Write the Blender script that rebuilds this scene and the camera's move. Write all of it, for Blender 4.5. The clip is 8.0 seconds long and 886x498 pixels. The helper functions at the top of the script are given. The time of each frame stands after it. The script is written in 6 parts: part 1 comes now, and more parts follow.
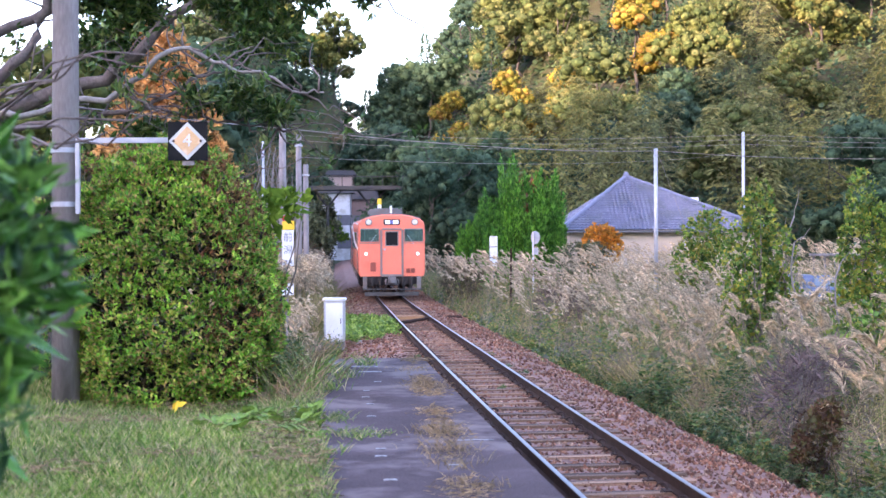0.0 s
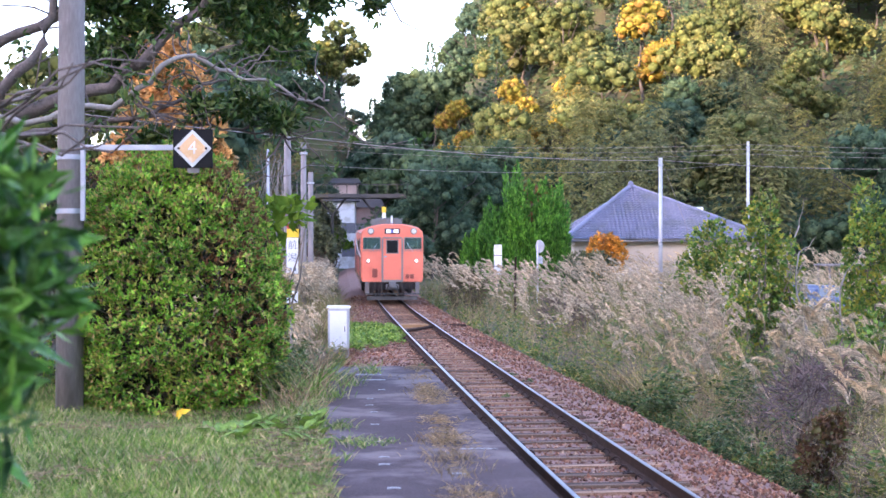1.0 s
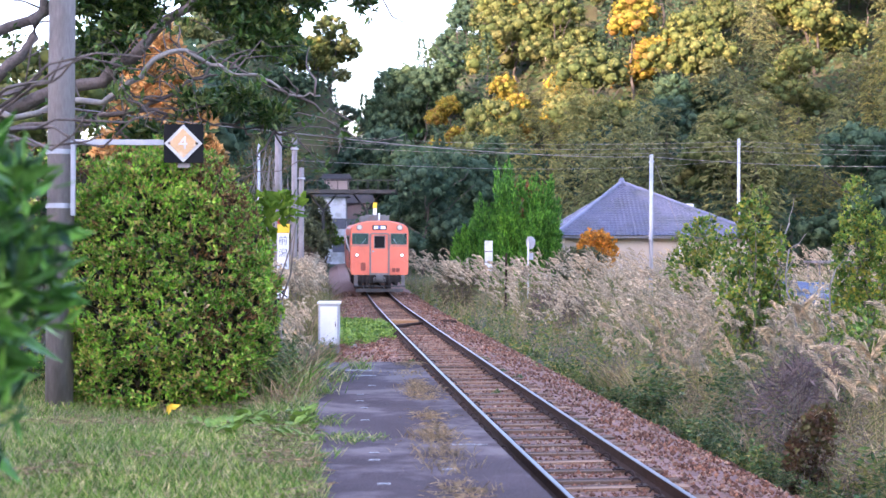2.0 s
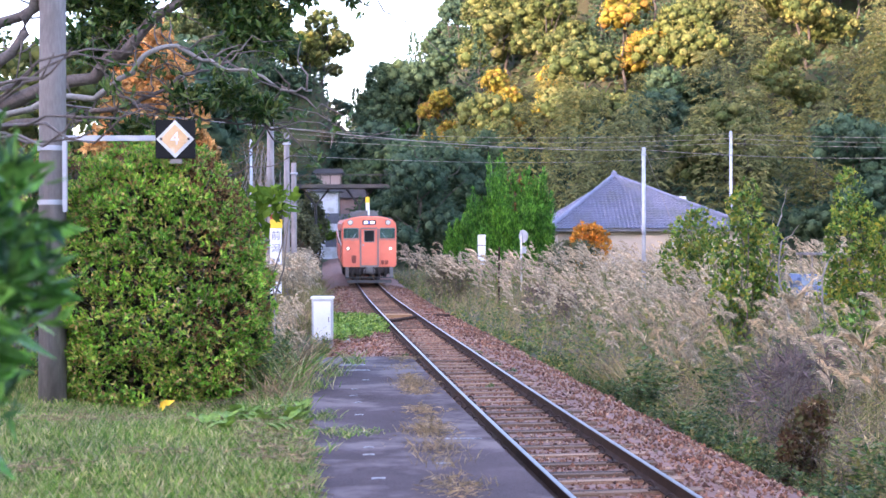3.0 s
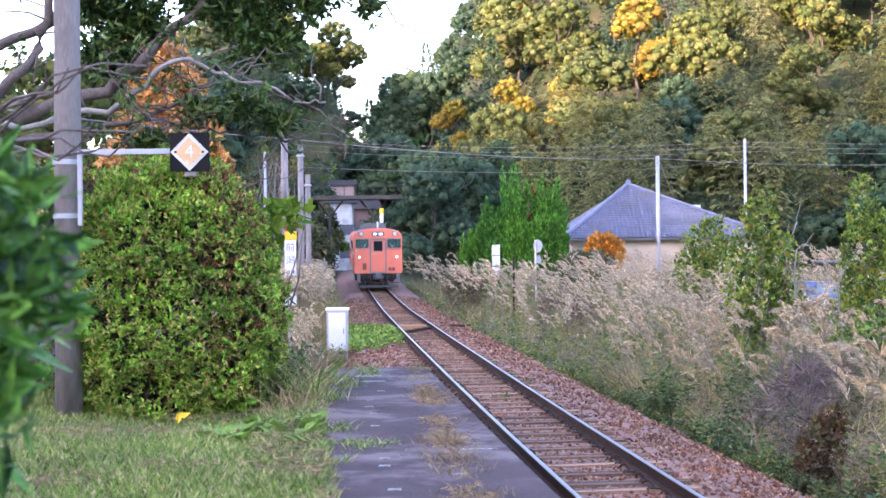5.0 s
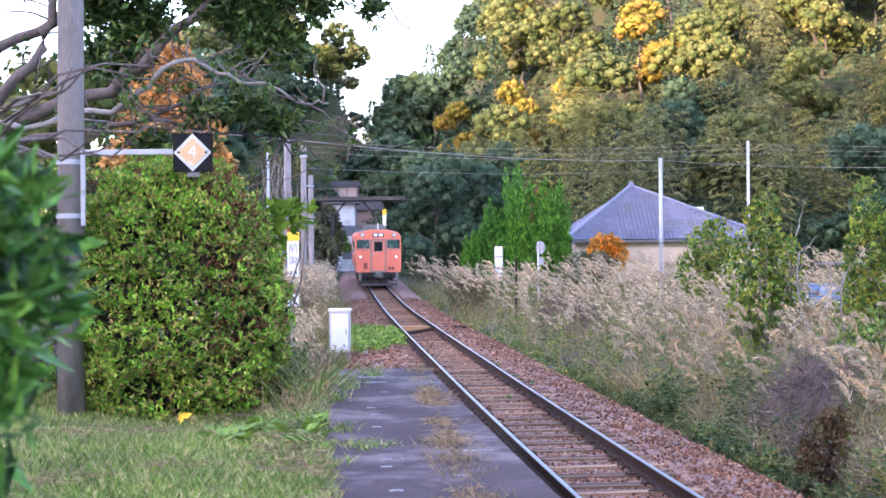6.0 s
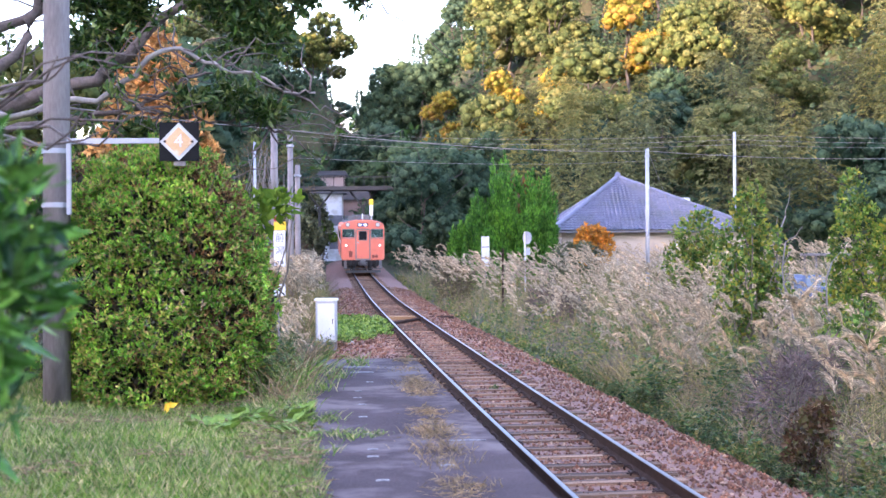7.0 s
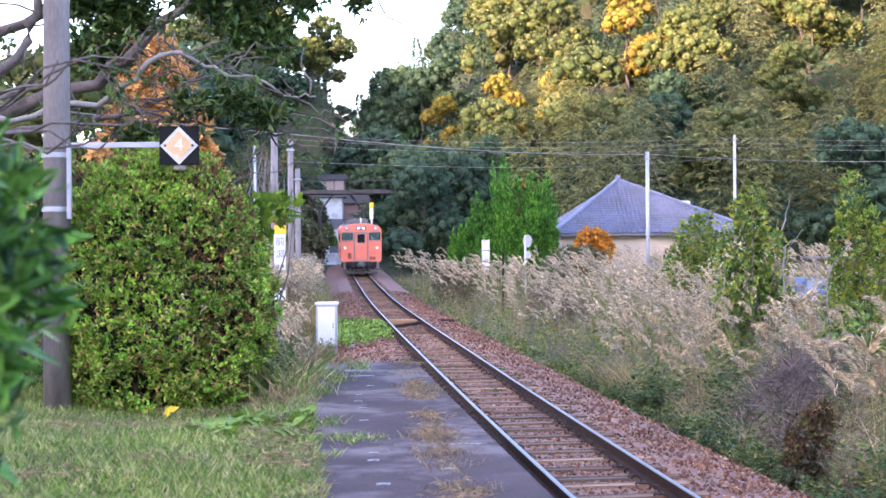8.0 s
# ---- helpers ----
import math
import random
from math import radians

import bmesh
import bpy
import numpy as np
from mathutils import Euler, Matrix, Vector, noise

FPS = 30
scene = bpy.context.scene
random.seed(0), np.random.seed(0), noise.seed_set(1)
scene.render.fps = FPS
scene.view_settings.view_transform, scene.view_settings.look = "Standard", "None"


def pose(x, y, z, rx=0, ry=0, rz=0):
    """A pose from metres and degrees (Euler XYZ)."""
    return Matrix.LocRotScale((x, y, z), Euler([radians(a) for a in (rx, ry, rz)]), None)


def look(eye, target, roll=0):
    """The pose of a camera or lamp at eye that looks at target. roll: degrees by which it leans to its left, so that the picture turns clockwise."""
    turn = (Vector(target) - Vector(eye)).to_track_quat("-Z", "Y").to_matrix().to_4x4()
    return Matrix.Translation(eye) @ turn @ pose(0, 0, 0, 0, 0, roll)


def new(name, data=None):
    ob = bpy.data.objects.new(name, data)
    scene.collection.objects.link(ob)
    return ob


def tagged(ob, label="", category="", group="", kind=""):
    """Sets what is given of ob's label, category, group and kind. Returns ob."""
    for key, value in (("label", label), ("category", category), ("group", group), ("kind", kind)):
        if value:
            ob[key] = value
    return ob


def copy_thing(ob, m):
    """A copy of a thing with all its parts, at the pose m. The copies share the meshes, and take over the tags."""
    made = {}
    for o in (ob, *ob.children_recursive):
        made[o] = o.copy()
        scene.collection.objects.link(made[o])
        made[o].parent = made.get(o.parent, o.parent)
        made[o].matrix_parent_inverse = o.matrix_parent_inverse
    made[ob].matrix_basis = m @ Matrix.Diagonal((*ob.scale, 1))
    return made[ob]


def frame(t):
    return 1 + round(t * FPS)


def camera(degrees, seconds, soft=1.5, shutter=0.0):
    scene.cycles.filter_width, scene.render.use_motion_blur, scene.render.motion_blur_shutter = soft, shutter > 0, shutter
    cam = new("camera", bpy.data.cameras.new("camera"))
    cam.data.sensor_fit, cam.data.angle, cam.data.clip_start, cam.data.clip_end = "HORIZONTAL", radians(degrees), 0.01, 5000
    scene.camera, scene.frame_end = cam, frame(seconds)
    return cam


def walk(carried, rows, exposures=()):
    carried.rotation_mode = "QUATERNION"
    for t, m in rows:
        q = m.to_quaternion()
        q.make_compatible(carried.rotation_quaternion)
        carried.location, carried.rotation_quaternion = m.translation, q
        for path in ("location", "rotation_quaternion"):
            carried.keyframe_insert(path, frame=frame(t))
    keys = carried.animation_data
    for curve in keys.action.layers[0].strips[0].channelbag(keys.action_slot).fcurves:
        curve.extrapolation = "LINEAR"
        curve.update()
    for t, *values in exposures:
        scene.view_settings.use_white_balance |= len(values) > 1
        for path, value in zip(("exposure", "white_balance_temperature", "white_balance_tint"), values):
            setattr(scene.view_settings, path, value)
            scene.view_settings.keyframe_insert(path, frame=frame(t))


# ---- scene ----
EYE = 2.32  # eye height above the rail heads
cam = camera(37.95, 8.0, soft=1.45)
cam.data.dof.use_dof, cam.data.dof.focus_distance, cam.data.dof.aperture_fstop = True, 19.0, 3.4
walk(cam, [
    (0.0, pose(0, 0, EYE, 89.726, 0.252, -0.196)),
    (0.5, pose(0, 0, EYE, 89.832, 0.075, -0.132)),
    (1.0, pose(0, 0, EYE, 90.101, 0.000, 0.000)),
    (1.5, pose(0, 0, EYE, 90.073, -0.202, -0.109)),
    (2.0, pose(0, 0, EYE, 89.920, -0.181, -0.410)),
    (3.5, pose(0, 0, EYE, 89.623, 0.290, -0.716)),
    (4.0, pose(0, 0, EYE, 89.736, 0.419, -0.390)),
    (5.5, pose(0, 0, EYE, 90.212, 0.635, -0.040)),
    (6.0, pose(0, 0, EYE, 90.187, 0.464, 0.030)),
    (6.5, pose(0, 0, EYE, 89.827, 0.292, -0.294)),
    (7.0, pose(0, 0, EYE, 89.740, 0.326, -0.559)),
    (7.5, pose(0, 0, EYE, 89.780, 0.347, -0.633)),
    (8.0, pose(0, 0, EYE, 89.894, 0.427, -0.546)),
], exposures=[(0.0, 3.43, 5950, 37), (2.0, 3.48, 5950, 37), (3.5, 3.52, 5950, 37), (8.0, 3.56, 5950, 37)])

# ---- world and sun ----
SUN_AZ, SUN_EL = radians(222), radians(9.0)  # clockwise from +Y (the track's way), and above the horizon
to_sun = Vector((math.sin(SUN_AZ) * math.cos(SUN_EL), math.cos(SUN_AZ) * math.cos(SUN_EL), math.sin(SUN_EL)))
world = bpy.data.worlds.new("sky")
scene.world = world
world.use_nodes = True
wn = world.node_tree
sky = wn.nodes.new("ShaderNodeTexSky")
sky.sky_type = "NISHITA"
sky.sun_disc = False
sky.sun_elevation = SUN_EL
sky.sun_rotation = SUN_AZ
sky.dust_density = 1.5
wn.nodes["Background"].inputs["Strength"].default_value = 0.15
wn.links.new(sky.outputs["Color"], wn.nodes["Background"].inputs["Color"])
sun = new("sun", bpy.data.lights.new("sun", "SUN"))
sun.data.energy, sun.data.angle, sun.data.color = 1.65, radians(0.6), (1.0, 0.77, 0.48)
sun.matrix_world = look(to_sun * 50, (0, 0, 0))


# ---- materials ----
def nodes_of(name):
    m = bpy.data.materials.new(name)
    m.use_nodes = True
    return m, m.node_tree, m.node_tree.nodes["Principled BSDF"]


def ramp(nt, src, stops):
    r = nt.nodes.new("ShaderNodeValToRGB")
    e = r.color_ramp.elements
    while len(e) < len(stops):
        e.new(0.5)
    for el, (p, c) in zip(e, stops):
        el.position, el.color = p, (*c, 1)
    nt.links.new(src, r.inputs["Fac"])
    return r.outputs["Color"]


def coords(nt, scale=(1, 1, 1), world_space=False):
    tc = nt.nodes.new("ShaderNodeNewGeometry" if world_space else "ShaderNodeTexCoord")
    mp = nt.nodes.new("ShaderNodeMapping")
    mp.inputs["Scale"].default_value = scale
    nt.links.new(tc.outputs["Position" if world_space else "Object"], mp.inputs["Vector"])
    return mp.outputs["Vector"]


def noise_tex(nt, vec, scale, detail=5.0, rough=0.6):
    n = nt.nodes.new("ShaderNodeTexNoise")
    n.inputs["Scale"].default_value, n.inputs["Detail"].default_value, n.inputs["Roughness"].default_value = scale, detail, rough
    nt.links.new(vec, n.inputs["Vector"])
    return n.outputs["Fac"]


def blend(nt, fac, a, b, kind="MIX"):
    m = nt.nodes.new("ShaderNodeMix")
    m.data_type, m.blend_type = "RGBA", kind
    for sock, v in ((m.inputs[0], fac), (m.inputs[6], a), (m.inputs[7], b)):
        if isinstance(v, (int, float)):
            sock.default_value = v
        elif isinstance(v, tuple):
            sock.default_value = (*v, 1)
        else:
            nt.links.new(v, sock)
    return m.outputs[2]


def surface(name, dark, light, scale=6.0, fine=60.0, rough=0.8, metal=0.0, bump=0.3, stain=None, stain_scale=0.7, stretch=(1, 1, 1), per_object=0.0, world_space=False, depth=0.01, gloss=0.4):
    """A worn surface: two tones mixed at a coarse and a fine scale, stains with edges of their own, and relief."""
    m, nt, b = nodes_of(name)
    v = coords(nt, stretch, world_space)
    coarse, grain = noise_tex(nt, v, scale), noise_tex(nt, v, fine, 3.0)
    mixed = blend(nt, 0.45, ramp(nt, coarse, [(0.3, dark), (0.7, light)]), ramp(nt, grain, [(0.3, dark), (0.7, light)]))
    if stain:
        mask = ramp(nt, noise_tex(nt, v, stain_scale, 6.0), [(0.48, (0, 0, 0)), (0.62, (1, 1, 1))])
        mixed = blend(nt, mask, mixed, stain)
    if per_object:
        oi = nt.nodes.new("ShaderNodeObjectInfo")
        tone = ramp(nt, oi.outputs["Random"], [(0.0, (1 - per_object,) * 3), (1.0, (1 + per_object * 0.6,) * 3)])
        mixed = blend(nt, 1.0, mixed, tone, "MULTIPLY")
    nt.links.new(mixed, b.inputs["Base Color"])
    b.inputs["Roughness"].default_value, b.inputs["Metallic"].default_value = rough, metal
    b.inputs["Specular IOR Level"].default_value = gloss
    bp = nt.nodes.new("ShaderNodeBump")
    bp.inputs["Strength"].default_value, bp.inputs["Distance"].default_value = bump, depth
    nt.links.new(grain, bp.inputs["Height"])
    nt.links.new(bp.outputs["Normal"], b.inputs["Normal"])
    return m


def leafy(name, tones, rough=0.5, glow=0.22, per_object=0.25, patch=0.5, mottling=3.2, mottle_depth=1.0, gloss=0.3):
    """Foliage: every leaf has its own tone, patches of the crown differ, and light comes through the blades."""
    m, nt, b = nodes_of(name)
    geo = nt.nodes.new("ShaderNodeNewGeometry")
    oi = nt.nodes.new("ShaderNodeObjectInfo")
    n = len(tones)
    own = ramp(nt, geo.outputs["Random Per Island"], [((i + 0.5) / n, c) for i, c in enumerate(tones)])
    v = coords(nt)
    patches = ramp(nt, noise_tex(nt, v, patch, 3.0), [(0.35, (0.72, 0.75, 0.72)), (0.65, (1.2, 1.15, 1.0))])
    c = blend(nt, 1.0, own, patches, "MULTIPLY")
    mottle = ramp(nt, noise_tex(nt, v, mottling, 2.0), [(0.36, tuple(1 - mottle_depth * q for q in (0.5, 0.46, 0.48))), (0.64, tuple(1 + mottle_depth * q for q in (0.4, 0.36, 0.25)))])
    c = blend(nt, 1.0, c, mottle, "MULTIPLY")
    tree = ramp(nt, oi.outputs["Random"], [(0.0, (1 - per_object, 1 - per_object * 0.8, 1 - per_object * 0.3)), (0.5, (1, 1, 1)), (1.0, (1 + per_object, 1 + per_object * 0.55, 1 - per_object * 0.4))])
    c = blend(nt, 1.0, c, tree, "MULTIPLY")
    nt.links.new(c, b.inputs["Base Color"])
    b.inputs["Roughness"].default_value = rough
    b.inputs["Specular IOR Level"].default_value = gloss
    bp = nt.nodes.new("ShaderNodeBump")
    bp.inputs["Strength"].default_value, bp.inputs["Distance"].default_value = 0.7, 0.5 / mottling
    nt.links.new(noise_tex(nt, v, mottling * 1.3, 3.0), bp.inputs["Height"])
    nt.links.new(bp.outputs["Normal"], b.inputs["Normal"])
    t = nt.nodes.new("ShaderNodeBsdfTranslucent")
    nt.links.new(c, t.inputs["Color"])
    mix = nt.nodes.new("ShaderNodeMixShader")
    mix.inputs["Fac"].default_value = glow
    nt.links.new(b.outputs["BSDF"], mix.inputs[1])
    nt.links.new(t.outputs["BSDF"], mix.inputs[2])
    nt.links.new(mix.outputs["Shader"], nt.nodes["Material Output"].inputs["Surface"])
    return m


def glassy(name, tint=(0.6, 0.75, 0.7), alpha=0.35):
    m, nt, b = nodes_of(name)
    b.inputs["Base Color"].default_value = (*tint, 1)
    b.inputs["Roughness"].default_value = 0.06
    b.inputs["Transmission Weight"].default_value = 1.0 - alpha
    b.inputs["IOR"].default_value = 1.45
    return m


def glowing(name, color, strength):
    m, nt, b = nodes_of(name)
    b.inputs["Base Color"].default_value = (*color, 1)
    b.inputs["Emission Color"].default_value = (*color, 1)
    b.inputs["Emission Strength"].default_value = strength
    return m


M_SOIL = surface("soil_and_litter", (0.03, 0.03, 0.015), (0.085, 0.08, 0.04), 0.6, 9.0, 0.95, bump=0.6, stain=(0.05, 0.08, 0.02), stain_scale=0.9, world_space=True, depth=0.05)
M_BALLAST = surface("ballast_bed", (0.11, 0.055, 0.043), (0.36, 0.20, 0.15), 3.0, 9.0, 0.95, bump=0.9, stain=(0.24, 0.13, 0.10), stain_scale=0.5, world_space=True, depth=0.04)
M_ASPHALT = surface("old_asphalt", (0.055, 0.041, 0.042), (0.125, 0.094, 0.096), 1.6, 60.0, 1.0, bump=0.8, stain=(0.19, 0.15, 0.145), stain_scale=1.4, world_space=True, gloss=0.08)
M_CONCRETE = surface("weathered_concrete", (0.22, 0.20, 0.19), (0.42, 0.38, 0.35), 3.0, 40.0, 0.9, bump=0.3, stain=(0.16, 0.14, 0.13), stain_scale=1.4)
M_POLE = surface("pole_concrete", (0.19, 0.165, 0.165), (0.33, 0.29, 0.29), 3.0, 50.0, 0.85, bump=0.25, stain=(0.13, 0.115, 0.105), stain_scale=2.0, stretch=(1, 1, 0.25))
M_RAIL = surface("rail_web_rust", (0.028, 0.018, 0.014), (0.075, 0.043, 0.032), 5.0, 80.0, 0.9, bump=0.2, gloss=0.1)
M_RAILHEAD = surface("polished_rail_head", (0.20, 0.20, 0.22), (0.32, 0.32, 0.34), 3.0, 60.0, 0.4, metal=0.85, bump=0.05)
M_SLEEPER = surface("sleeper_timber", (0.15, 0.075, 0.042), (0.48, 0.295, 0.18), 5.0, 45.0, 0.9, bump=0.5, stain=(0.10, 0.055, 0.04), stain_scale=2.5, stretch=(0.35, 3, 3), per_object=0.55)
M_CLIP = surface("rusty_clip", (0.03, 0.02, 0.018), (0.09, 0.055, 0.045), 20.0, 90.0, 0.8, metal=0.3)
M_BARK = surface("grey_bark", (0.04, 0.034, 0.03), (0.11, 0.095, 0.085), 3.0, 25.0, 0.95, bump=0.7, stretch=(1, 1, 0.4), depth=0.02)
M_PALEBARK = surface("pale_branch_bark", (0.13, 0.115, 0.105), (0.34, 0.31, 0.29), 3.0, 30.0, 0.95, bump=0.6, stretch=(1, 1, 0.5), depth=0.015)
M_WHITE = surface("white_paint", (0.62, 0.63, 0.66), (0.80, 0.80, 0.82), 2.0, 50.0, 0.5, bump=0.05, stain=(0.5, 0.49, 0.47), stain_scale=1.0)
M_GALV = surface("galvanised_steel", (0.36, 0.37, 0.41), (0.5, 0.51, 0.56), 6.0, 70.0, 0.5, metal=0.35, bump=0.05)
M_BLACK = surface("black_paint", (0.004, 0.004, 0.005), (0.009, 0.009, 0.010), 4.0, 60.0, 0.95, bump=0.05)

L_OLIVE = leafy("evergreen_leaves", [(0.075, 0.105, 0.038), (0.105, 0.135, 0.047), (0.14, 0.16, 0.058), (0.185, 0.185, 0.075)], patch=0.35, mottle_depth=0.65, rough=0.75, gloss=0.1)
# deep green with extra blue, distance haze put into the leaf colour
L_DARK_HAZED = leafy("deep_green_leaves", [(0.04, 0.083, 0.054), (0.058, 0.103, 0.066), (0.08, 0.127, 0.078)], patch=0.3, mottle_depth=0.65, rough=0.75, gloss=0.1)
L_BAMBOO = leafy("bamboo_leaves", [(0.13, 0.152, 0.07), (0.165, 0.18, 0.084), (0.21, 0.21, 0.10)], patch=0.4, mottle_depth=0.65, rough=0.75, gloss=0.1)
L_GOLD = leafy("golden_leaves", [(0.30, 0.23, 0.03), (0.42, 0.31, 0.05), (0.20, 0.20, 0.03), (0.36, 0.20, 0.05)], patch=0.5, mottle_depth=0.65, rough=0.75, gloss=0.1)
L_LIME = leafy("bright_green_leaves", [(0.10, 0.19, 0.02), (0.17, 0.27, 0.03)], patch=0.5, mottle_depth=0.65, rough=0.75, gloss=0.1)
L_RUST = leafy("rusty_autumn_leaves", [(0.20, 0.07, 0.025), (0.32, 0.13, 0.04), (0.12, 0.08, 0.03)], patch=0.5)
L_TWIG = leafy("bare_twigs", [(0.10, 0.075, 0.055), (0.17, 0.135, 0.10), (0.13, 0.11, 0.05)], rough=0.9, glow=0.05)
L_CYPRESS = leafy("cypress_sprays", [(0.04, 0.16, 0.02), (0.08, 0.26, 0.03), (0.15, 0.36, 0.05)], patch=1.2)


# ---- mesh helpers ----
def obj_from(name, verts, faces, mats, parent=None, label="", smooth=False, slots=None):
    me = bpy.data.meshes.new(name)
    me.from_pydata([tuple(v) for v in verts] if not isinstance(verts, np.ndarray) else verts.tolist(), [], faces if isinstance(faces, list) else faces.tolist())
    for m in (mats if isinstance(mats, (list, tuple)) else [mats]):
        me.materials.append(m)
    if slots is not None:
        me.polygons.foreach_set("material_index", slots)
        me.polygons.foreach_set("use_smooth", [k > 0 for k in slots])
    if smooth:
        me.polygons.foreach_set("use_smooth", [True] * len(me.polygons))
    me.update()
    ob = new(name, me)
    if parent:
        ob.parent = parent
    if label:
        ob["label"] = label
    return ob


def part(name, bm, material, parent, label="", smooth=False):
    """Links a bmesh as one mesh object under a thing or a part."""
    me = bpy.data.meshes.new(name)
    bm.to_mesh(me)
    bm.free()
    me.materials.append(material)
    if smooth:
        me.polygons.foreach_set("use_smooth", [True] * len(me.polygons))
    ob = new(name, me)
    if parent:
        ob.parent = parent
    if label:
        ob["label"] = label
    return ob


def thing(name, m, label, category, group="", kind=""):
    ob = new(name)
    ob.matrix_basis = m
    return tagged(ob, label, category, group, kind)


def boxes(*specs, bevel=0.0):
    """One bmesh of bevelled boxes, each (x0, x1, y0, y1, z0, z1)."""
    bm = bmesh.new()
    for x0, x1, y0, y1, z0, z1 in specs:
        made = bmesh.ops.create_cube(bm, size=1.0, matrix=Matrix.Translation(((x0 + x1) / 2, (y0 + y1) / 2, (z0 + z1) / 2)) @ Matrix.Diagonal((x1 - x0, y1 - y0, z1 - z0, 1)))
    if bevel:
        bmesh.ops.bevel(bm, geom=bm.edges[:], offset=bevel, segments=2, affect="EDGES", clamp_overlap=True)
    return bm


def rod(bm, a, b, r0, r1=None, seg=8):
    """Adds a tapered round rod from a to b."""
    a, b = Vector(a), Vector(b)
    d = b - a
    m = Matrix.Translation((a + b) / 2) @ d.to_track_quat("Z", "Y").to_matrix().to_4x4()
    bmesh.ops.create_cone(bm, cap_ends=True, segments=seg, radius1=r0, radius2=r0 if r1 is None else r1, depth=d.length, matrix=m)


def tube(path, radii, seg=6):
    """Vertices and faces of a tapered tube along a path."""
    P = np.array(path, float)
    T = np.gradient(P, axis=0)
    T /= np.linalg.norm(T, axis=1)[:, None] + 1e-9
    ref = np.array([0.3, 0.2, 1.0]) if abs(T[0][2]) < 0.9 else np.array([1.0, 0.2, 0.1])
    A = np.cross(T, ref)
    A /= np.linalg.norm(A, axis=1)[:, None] + 1e-9
    B = np.cross(T, A)
    ang = np.linspace(0, 2 * np.pi, seg, endpoint=False)
    R = np.array(radii, float)
    V = P[:, None] + R[:, None, None] * (np.cos(ang)[None, :, None] * A[:, None] + np.sin(ang)[None, :, None] * B[:, None])
    n = len(P)
    F = [(i * seg + j, i * seg + (j + 1) % seg, (i + 1) * seg + (j + 1) % seg, (i + 1) * seg + j) for i in range(n - 1) for j in range(seg)]
    F.append(tuple(range((n - 1) * seg, n * seg)))
    F.append(tuple(range(seg - 1, -1, -1)))
    return V.reshape(-1, 3), F


def joined(bits):
    """Several (vertices, faces) lists as one."""
    vs, fs, k = [], [], 0
    for v, f in bits:
        vs.append(np.asarray(v))
        fs += [tuple(i + k for i in q) for q in f]
        k += len(v)
    return np.concatenate(vs), fs


def wobble(a, b, rng, n=7, sway=0.1, sag=0.0):
    """A crooked path from a to b."""
    a, b = np.array(a, float), np.array(b, float)
    t = np.linspace(0, 1, n)
    L = np.linalg.norm(b - a)
    p = a + (b - a) * t[:, None]
    off = np.cumsum(rng.normal(0, sway * L / n, (n, 3)), axis=0)
    off -= off[0] + (off[-1] - off[0]) * t[:, None]
    p += off
    p[:, 2] -= sag * L * 4 * t * (1 - t)
    return p


def leaf_quads(P, D, length, width, rng, fold=0.25, spread=0.3):
    """Folded leaf blades at the points P along the directions D: vertices and quads."""
    n = len(P)
    L = length * rng.uniform(1 - spread, 1 + spread, n)[:, None]
    D = D / (np.linalg.norm(D, axis=1)[:, None] + 1e-9)
    S = np.cross(D, rng.normal(0, 1, (n, 3)))
    S /= np.linalg.norm(S, axis=1)[:, None] + 1e-9
    N = np.cross(S, D)
    W = L * (width / length) * 0.5
    V = np.stack([P, P + D * L * 0.45 + S * W + N * W * fold, P + D * L, P + D * L * 0.45 - S * W + N * W * fold], axis=1).reshape(-1, 3)
    F = np.arange(n * 4).reshape(n, 4)
    return V, F


def skin_leaves(P, D, length, width, rng, lift=0.35, spread=0.3, ruffle=0.42):
    """Leaves that lie along the skin of a bough with their faces outward, so that each bough shades as a form."""
    n = len(P)
    N = D + rng.normal(0, ruffle, (n, 3))
    N /= np.linalg.norm(N, axis=1)[:, None]
    T = np.cross(N, rng.normal(0, 1, (n, 3)))
    T /= np.linalg.norm(T, axis=1)[:, None] + 1e-9
    T = T + N * lift - np.array([0, 0, 0.25])
    T /= np.linalg.norm(T, axis=1)[:, None]
    S = np.cross(N, T)
    S /= np.linalg.norm(S, axis=1)[:, None] + 1e-9
    L = length * rng.uniform(1 - spread, 1 + spread, n)[:, None]
    W = L * (width / length) * 0.5
    V = np.stack([P - T * L * 0.3, P + T * L * 0.15 + S * W, P + T * L * 0.7, P + T * L * 0.15 - S * W], axis=1).reshape(-1, 3)
    return V, np.arange(n * 4).reshape(n, 4)


